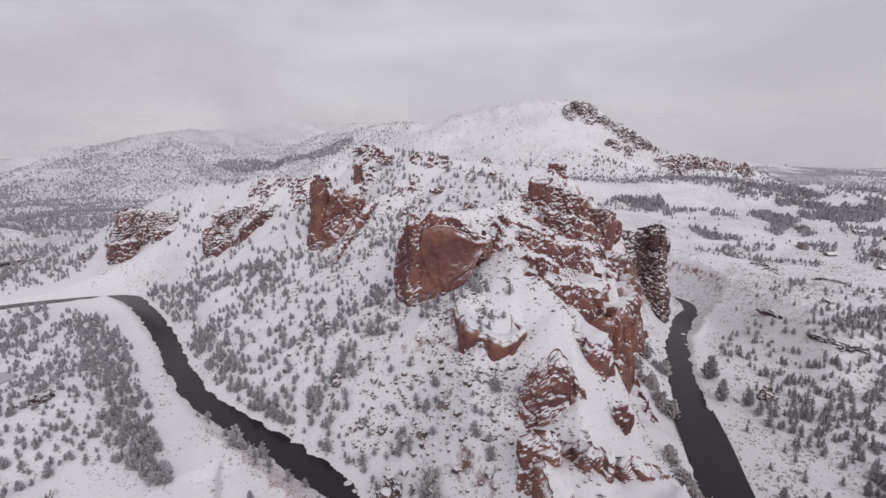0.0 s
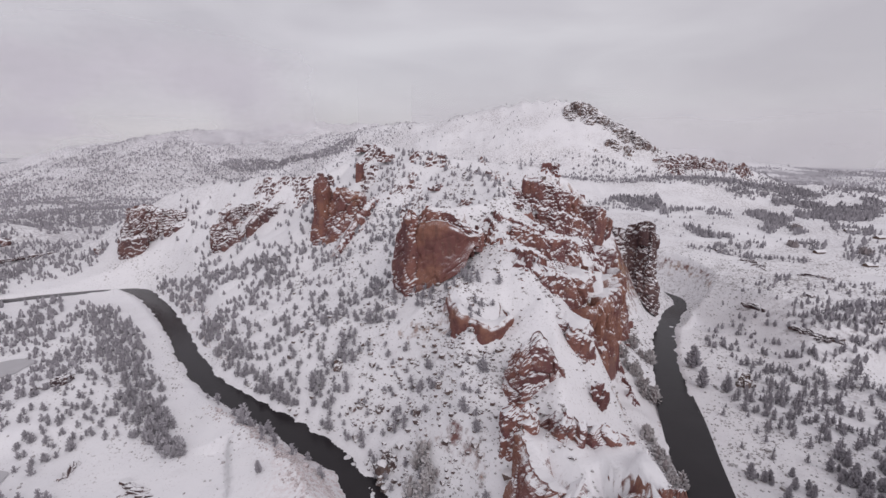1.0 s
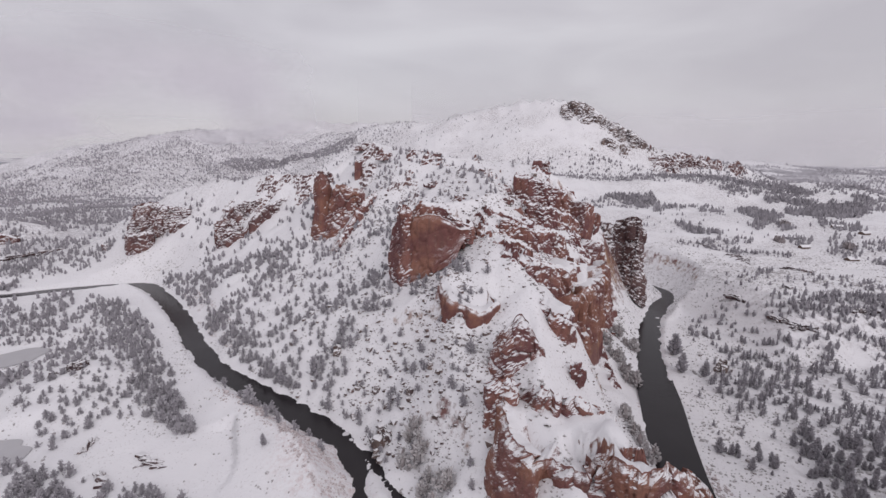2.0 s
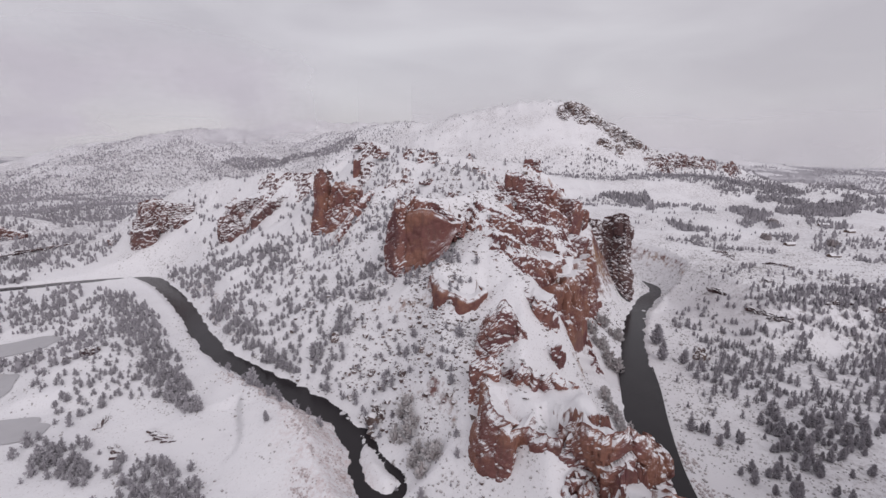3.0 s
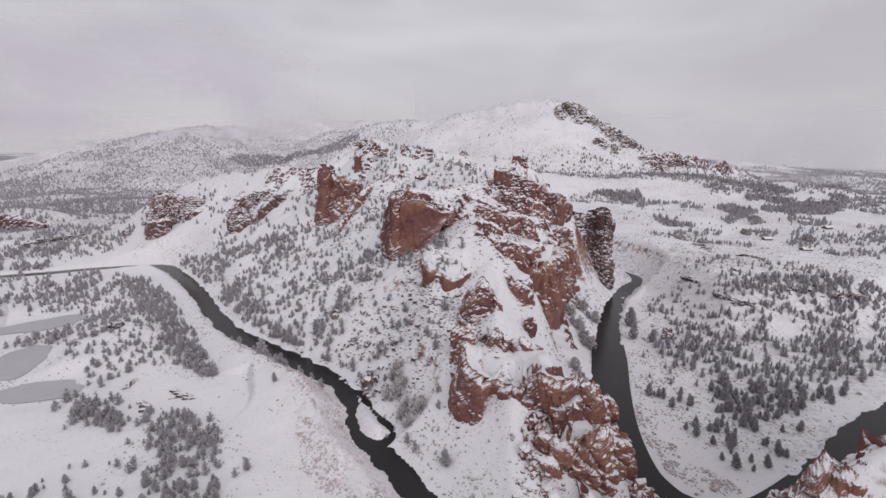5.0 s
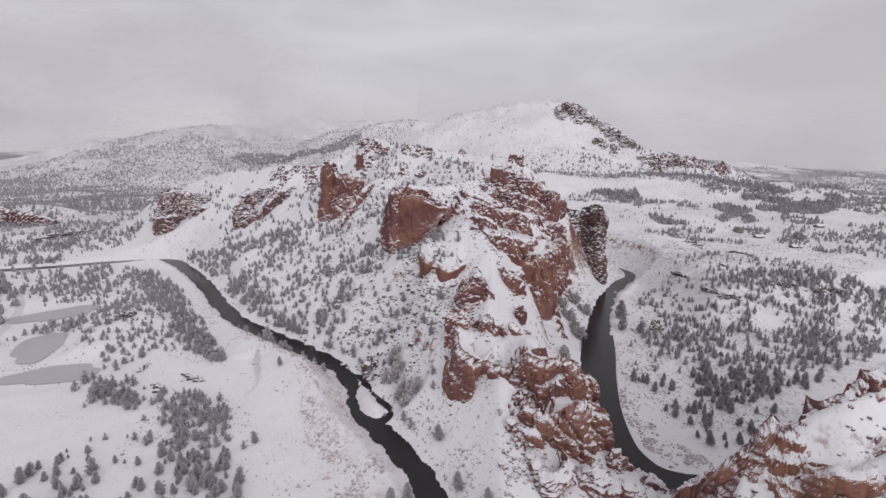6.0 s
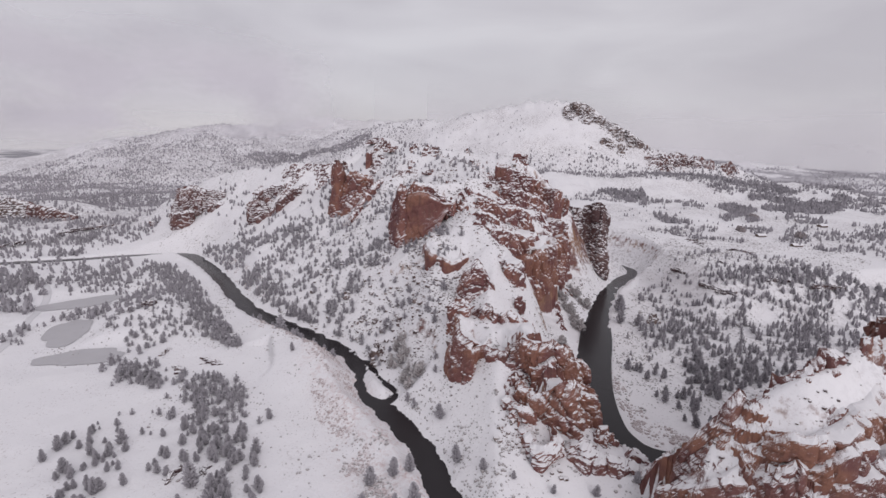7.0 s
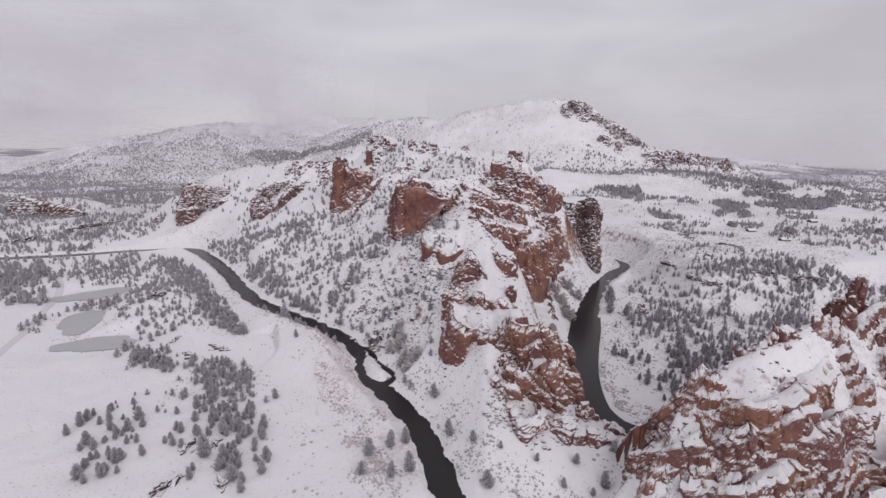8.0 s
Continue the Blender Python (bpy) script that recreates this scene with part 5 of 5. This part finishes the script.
def lay_single_trees():
    """The trees that stand nearest to the flight line, each a thing."""
    stock = [tree_thing("juniper_tree", "frosted grey-green juniper in the snow", 300 + k, 0.24 + 0.04 * k, 0.05, LEAF, True) for k in range(3)]
    stock += [tree_thing("pine_tree", "dark snow-dusted pine on the flat", 310 + k, 0.24 + 0.03 * k, 0.08, LEAF_PINE, True) for k in range(2)]
    chosen = []
    for kind in ("juniper", "pine"):
        rows = STUFF[kind]
        near = [r for r in rows if (r[1] < 150 and r[0] < 20) or (kind == "pine" and r[1] < 215)]
        near = sorted(near, key=lambda r: r[1])[:150]
        keep = set(near)
        STUFF[kind] = [r for r in rows if r not in keep]
        chosen += [(kind, r) for r in near]
    for x, y, h in ((-74, 163, 6), (-64, 99, 6), (-3, 52, 8), (6, 57, 9), (13, 60, 8), (-4, 39, 6), (9, 38, 8), (17, 42, 9), (24, 98, 8), (33, 68, 9), (44, 56, 6), (50, 32, 8), (56, 48, 4),
                    (98, 34, 7), (88, 44, 5), (81, 33, 5), (71, 43, 4), (104, 46, 5), (112, 52, 6), (92, 30, 4), (64, 55, 4), (178, 258, 11), (166, 264, 14), (174, 292, 17)):
        chosen.append(("pine" if x > 150 else "juniper", (x, y, ground_at(x, y), h, x * 1.7)))
    used = set()
    for n, (kind, (x, y, z, h, a)) in enumerate(chosen):
        k = n % 3 if kind == "juniper" else 3 + n % 2
        m = pose(x, y, z - 0.02 * h, 0, 0, math.degrees(a)) @ Matrix.Diagonal((h, h, h, 1))
        if k in used:
            ob = copy_thing(stock[k], m)
            ob.matrix_basis = m
        else:
            stock[k].matrix_basis = m
            used.add(k)


def lay_floes():
    rng = np.random.RandomState(77)
    for k, (x, y, size) in enumerate(((-42, 189, 2.6), (-38, 184, 1.8), (196, 372, 2.6), (188, 350, 2.2))):
        bm = bmesh.new()
        ring = [bm.verts.new((0.7 * size * (0.7 + 0.5 * rng.rand()) * math.cos(a), 0.7 * size * (0.7 + 0.5 * rng.rand()) * math.sin(a), 0.0)) for a in np.arange(9) * 0.698]
        body = bmesh.ops.extrude_face_region(bm, geom=[bm.faces.new(ring)])
        bmesh.ops.translate(bm, verts=[g for g in body["geom"] if isinstance(g, bmesh.types.BMVert)], vec=(0, 0, 0.35))
        bmesh.ops.recalc_face_normals(bm, faces=bm.faces)
        me = bpy.data.meshes.new("ice_floe")
        bm.to_mesh(me)
        bm.free()
        me.materials.append(SLUSH)
        ob = new("ice_floe", me)
        ob.matrix_world = pose(x, y, -0.12, 0, 0, 50 * k)
        tagged(ob, "snow-covered ice floe on the dark river", "ice", "ice floes")


def build_house(x, y, length, depth, turn):
    """A low farmhouse with a gabled snow-covered roof."""
    house = tagged(new("house"), "low brown farmhouse with a snow-covered gable roof", "house", "farmhouses on the plain")
    house.matrix_world = pose(x, y, ground_at(x, y) - 0.3, 0, 0, turn)
    a, b, h, top = 0.4 * length, 0.4 * depth, 2.7, 4.2
    v = [(-a, -b, 0), (a, -b, 0), (a, b, 0), (-a, b, 0), (-a, -b, h), (a, -b, h), (a, b, h), (-a, b, h), (-a, 0, top), (a, 0, top)]
    wall = bpy.data.meshes.new("wall")
    wall.from_pydata(v, [], [(0, 1, 5, 4), (2, 3, 7, 6), (1, 2, 6, 9, 5), (3, 0, 4, 8, 7)])
    wall.materials.append(TIMBER)
    ob = new("wall", wall)
    ob.parent = house
    e, t = 0.7, 0.35
    for side in (-1, 1):
        p = [(-a - e, 0, top), (a + e, 0, top), (a + e, side * (b + e), h - 0.55), (-a - e, side * (b + e), h - 0.55)]
        q = [(i, j, k + t) for i, j, k in p]
        roof = bpy.data.meshes.new("roof")
        roof.from_pydata(p + q, [], [(0, 1, 2, 3), (7, 6, 5, 4), (0, 4, 5, 1), (1, 5, 6, 2), (2, 6, 7, 3), (3, 7, 4, 0)])
        roof.materials.append(ROOF_SNOW)
        ob = new("roof", roof)
        ob.parent = house
    door = bpy.data.meshes.new("door")
    door.from_pydata([(-0.5, -b - 0.04, 0.3), (0.5, -b - 0.04, 0.3), (0.5, -b - 0.04, 2.4), (-0.5, -b - 0.04, 2.4)], [], [(0, 1, 2, 3)])
    door.materials.append(BARK)
    ob = new("door", door)
    ob.parent = house


TIMBER = make_plain("weathered_brown_boards", (0.10, 0.07, 0.06), (0.17, 0.12, 0.10))
ROOF_SNOW = make_plain("roof_snow", (0.80, 0.79, 0.81), (0.85, 0.84, 0.86), 0.6)
for place in ((424, 519, 14, 8, 10), (541, 623, 15, 9, -15), (430, 458, 14, 8, 5), (549, 587, 16, 9, 20), (436, 562, 12, 8, -30)):
    build_house(*place)
lay_floes()
lay_groves()
lay_single_trees()
lay_woods()


# ---- scrub and stones ----
def scatter(count, x, y, rx, ry, turn, clump, seed, cell=16.0):
    rng = np.random.RandomState(seed)
    n = count * 3
    r, a = np.sqrt(rng.rand(n)), rng.rand(n) * 6.2832
    px, py = r * np.cos(a) * rx, r * np.sin(a) * ry
    c, s = math.cos(radians(turn)), math.sin(radians(turn))
    px, py = x + c * px - s * py, y + s * px + c * py
    keep = fbm(xyz(px, py, cell), 3, seed) + 0.3 * rng.randn(n) > clump
    px, py = px[keep][:count], py[keep][:count]
    z = height(px, py)
    ok = np.ones(len(z), bool)
    for line in (RIVER_WEST, RIVER_EAST):
        d, _, row = nearest(px, py, line)
        ok &= d > row[:, 2] + 1.5
    return np.column_stack([px, py, z])[ok]


def lay_small(name, label, category, places, shapes, size, spread, material, seed, squash=1.0):
    rng = np.random.RandomState(seed)
    p = np.concatenate(places)
    vs, fs, base = [], [], 0
    for k, (x, y, z) in enumerate(p):
        v, f = shapes[k % len(shapes)]
        h, a = size * math.exp(spread * rng.randn()), rng.rand() * 6.2832
        c, s = math.cos(a), math.sin(a)
        m = np.array([[c, -s, 0], [s, c, 0], [0, 0, squash]]) * h
        vs.append(v @ m.T + (x, y, z))
        fs.append(f + base)
        base += len(v)
    ob = new(name, mesh_np(name, np.concatenate(vs), np.concatenate(fs), material))
    tagged(ob, label, category, kind="stuff")


def lump(seed, sides=5):
    rng = np.random.RandomState(seed)
    verts, faces = [], []
    for u, r in ((-0.15, 0.9), (0.42, 0.75)):
        for k in range(sides):
            a = 6.2832 * (k + 0.25 * rng.randn()) / sides
            q = 0.6 * r * (0.7 + 0.6 * rng.rand())
            verts.append((q * math.cos(a), q * math.sin(a), u * (0.8 + 0.4 * rng.rand())))
    verts.append((0.1 * rng.randn(), 0.1 * rng.randn(), 0.62))
    for k in range(sides):
        b = (k + 1) % sides
        faces += [(k, b, b + sides), (k, b + sides, k + sides), (k + sides, b + sides, 2 * sides)]
    return np.array(verts, float), np.array(faces)


def lay_scrub():
    bush = [lump(s) for s in range(8)]
    places = [scatter(1600, 195, 235, 75, 130, 15, 0.05, 1), scatter(900, 165, 170, 40, 70, 0, 0.0, 2), scatter(1500, 300, 330, 110, 70, 10, 0.05, 3),
              scatter(160, -60, 105, 26, 110, 33, 0.3, 4), scatter(300, 0, 50, 14, 40, 22, 0.2, 5), scatter(1800, -90, 290, 120, 90, 50, 0.0, 6),
              scatter(1300, 20, 150, 30, 90, 10, 0.0, 7), scatter(1100, 0, 400, 90, 110, 0, 0.0, 8), scatter(700, 75, 45, 45, 22, -15, 0.1, 9),
              scatter(900, -230, 250, 70, 100, 20, 0.0, 10), scatter(220, -90, 90, 30, 80, 30, 0.1, 11), scatter(1200, 250, 420, 90, 60, 20, 0.1, 12), scatter(2200, 340, 440, 130, 120, 0, 0.0, 14), scatter(600, -300, 470, 70, 30, -20, 0.0, 13)]
    willow = [scatter(600, -62, 168, 8, 70, 40, -0.1, 31, 9), scatter(700, -20, 80, 8, 60, 30, -0.1, 32, 9), scatter(500, -190, 350, 8, 90, 38, -0.1, 33, 9),
              scatter(600, 128, 160, 6, 70, 4, -0.1, 34, 9), scatter(300, 138, 104, 16, 8, -40, -0.1, 35, 9), scatter(400, -80, 186, 6, 60, 52, -0.1, 36, 9)]
    lay_small("river_willow", "reddish bare willow stems along the bank", "shrubs", willow, bush, 0.75, 0.4, WILLOW, 5, 0.7)
    lay_small("sagebrush", "low frosted sagebrush dotting the snow", "shrubs", places, bush, 0.75, 0.4, SCRUB, 3, 0.8)
    stones = [lump(s, 6) for s in range(20, 28)]
    places = [scatter(900, -20, 210, 40, 70, 40, 0.0, 21), scatter(500, 25, 165, 22, 70, 8, 0.0, 22), scatter(700, 80, 200, 22, 90, 8, 0.1, 23), scatter(700, 130, 330, 40, 60, 30, 0.0, 24),
              scatter(800, 80, 80, 26, 36, -40, 0.0, 25), scatter(350, 160, 10, 55, 30, 5, 0.1, 26), scatter(900, -80, 390, 70, 60, 0, 0.1, 27), scatter(1500, 40, 330, 70, 90, 0, 0.0, 28), scatter(900, 40, 260, 50, 60, 0, 0.0, 29)]
    field = [scatter(150, -22, 205, 40, 42, 40, -0.2, 41), scatter(60, 10, 190, 25, 40, 0, 0.0, 42), scatter(70, -60, 250, 50, 40, 40, 0.0, 43)]
    lay_small("boulder_field", "snow-capped dark boulders strewn over the lower slope", "stones", field, stones, 2.0, 0.4, ROCK_GREY, 6, 0.75)
    lay_small("scattered_stones", "loose snow-topped stones below the cliffs", "stones", places, stones, 0.8, 0.5, ROCK_GREY, 4, 0.8)


lay_scrub()


# ---- low cloud, and pale sheets standing in for distance haze ----
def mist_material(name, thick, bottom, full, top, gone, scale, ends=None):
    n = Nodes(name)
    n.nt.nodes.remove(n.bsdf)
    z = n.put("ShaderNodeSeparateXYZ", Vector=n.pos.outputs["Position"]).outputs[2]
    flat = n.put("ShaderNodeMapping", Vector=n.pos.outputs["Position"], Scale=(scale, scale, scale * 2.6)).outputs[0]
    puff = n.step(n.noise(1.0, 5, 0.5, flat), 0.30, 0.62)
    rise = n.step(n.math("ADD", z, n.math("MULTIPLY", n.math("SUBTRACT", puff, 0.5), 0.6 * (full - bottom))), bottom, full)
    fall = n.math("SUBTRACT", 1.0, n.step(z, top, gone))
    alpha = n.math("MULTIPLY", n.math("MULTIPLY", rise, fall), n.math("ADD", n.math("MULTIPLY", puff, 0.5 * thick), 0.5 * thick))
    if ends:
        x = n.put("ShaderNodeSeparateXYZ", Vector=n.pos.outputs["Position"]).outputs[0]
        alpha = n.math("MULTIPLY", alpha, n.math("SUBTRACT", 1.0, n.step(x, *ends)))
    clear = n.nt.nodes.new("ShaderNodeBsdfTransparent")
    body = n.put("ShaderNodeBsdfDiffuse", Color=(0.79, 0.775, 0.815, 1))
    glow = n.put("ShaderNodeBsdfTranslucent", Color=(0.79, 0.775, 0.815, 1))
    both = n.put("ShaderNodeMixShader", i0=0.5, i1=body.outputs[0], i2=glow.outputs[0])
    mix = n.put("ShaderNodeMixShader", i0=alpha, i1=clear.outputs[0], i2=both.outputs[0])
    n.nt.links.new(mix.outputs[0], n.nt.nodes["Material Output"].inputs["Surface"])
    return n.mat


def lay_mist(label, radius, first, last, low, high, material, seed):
    """A billowing curtain of cloud, or a thin one for distance haze, on an arc round the place; bearings in degrees
    from north.
    """
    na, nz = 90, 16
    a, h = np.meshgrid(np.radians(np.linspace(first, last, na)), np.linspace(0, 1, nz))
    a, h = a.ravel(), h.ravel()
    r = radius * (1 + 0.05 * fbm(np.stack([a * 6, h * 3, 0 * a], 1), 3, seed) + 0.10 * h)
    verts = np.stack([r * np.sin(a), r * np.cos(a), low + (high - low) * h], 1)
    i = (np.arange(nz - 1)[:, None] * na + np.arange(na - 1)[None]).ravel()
    ob = new("cloud_haze_sheet", mesh_np("cloud_haze_sheet", verts, np.stack([i, i + 1, i + na + 1, i + na], 1), material, flat=False))
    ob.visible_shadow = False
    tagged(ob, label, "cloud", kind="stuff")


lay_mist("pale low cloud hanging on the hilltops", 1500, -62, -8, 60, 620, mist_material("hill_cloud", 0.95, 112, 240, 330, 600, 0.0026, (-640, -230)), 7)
# see-through pale sheets, added to lighten the distance as haze would
lay_mist("thin pale sheet standing in for haze over the far hills", 1120, -62, -14, -20, 520, mist_material("valley_haze", 0.10, -60, 30, 200, 480, 0.003, (-620, -300)), 8)
lay_mist("thin pale sheet standing in for haze over the far plain", 1700, -10, 62, -80, 560, mist_material("plain_haze", 0.30, -90, 10, 150, 480, 0.002), 9)
lay_mist("pale sheet standing in for haze in front of the horizon", 4300, -4, 62, -80, 900, mist_material("horizon_haze", 0.42, -90, 10, 200, 850, 0.0008), 10)
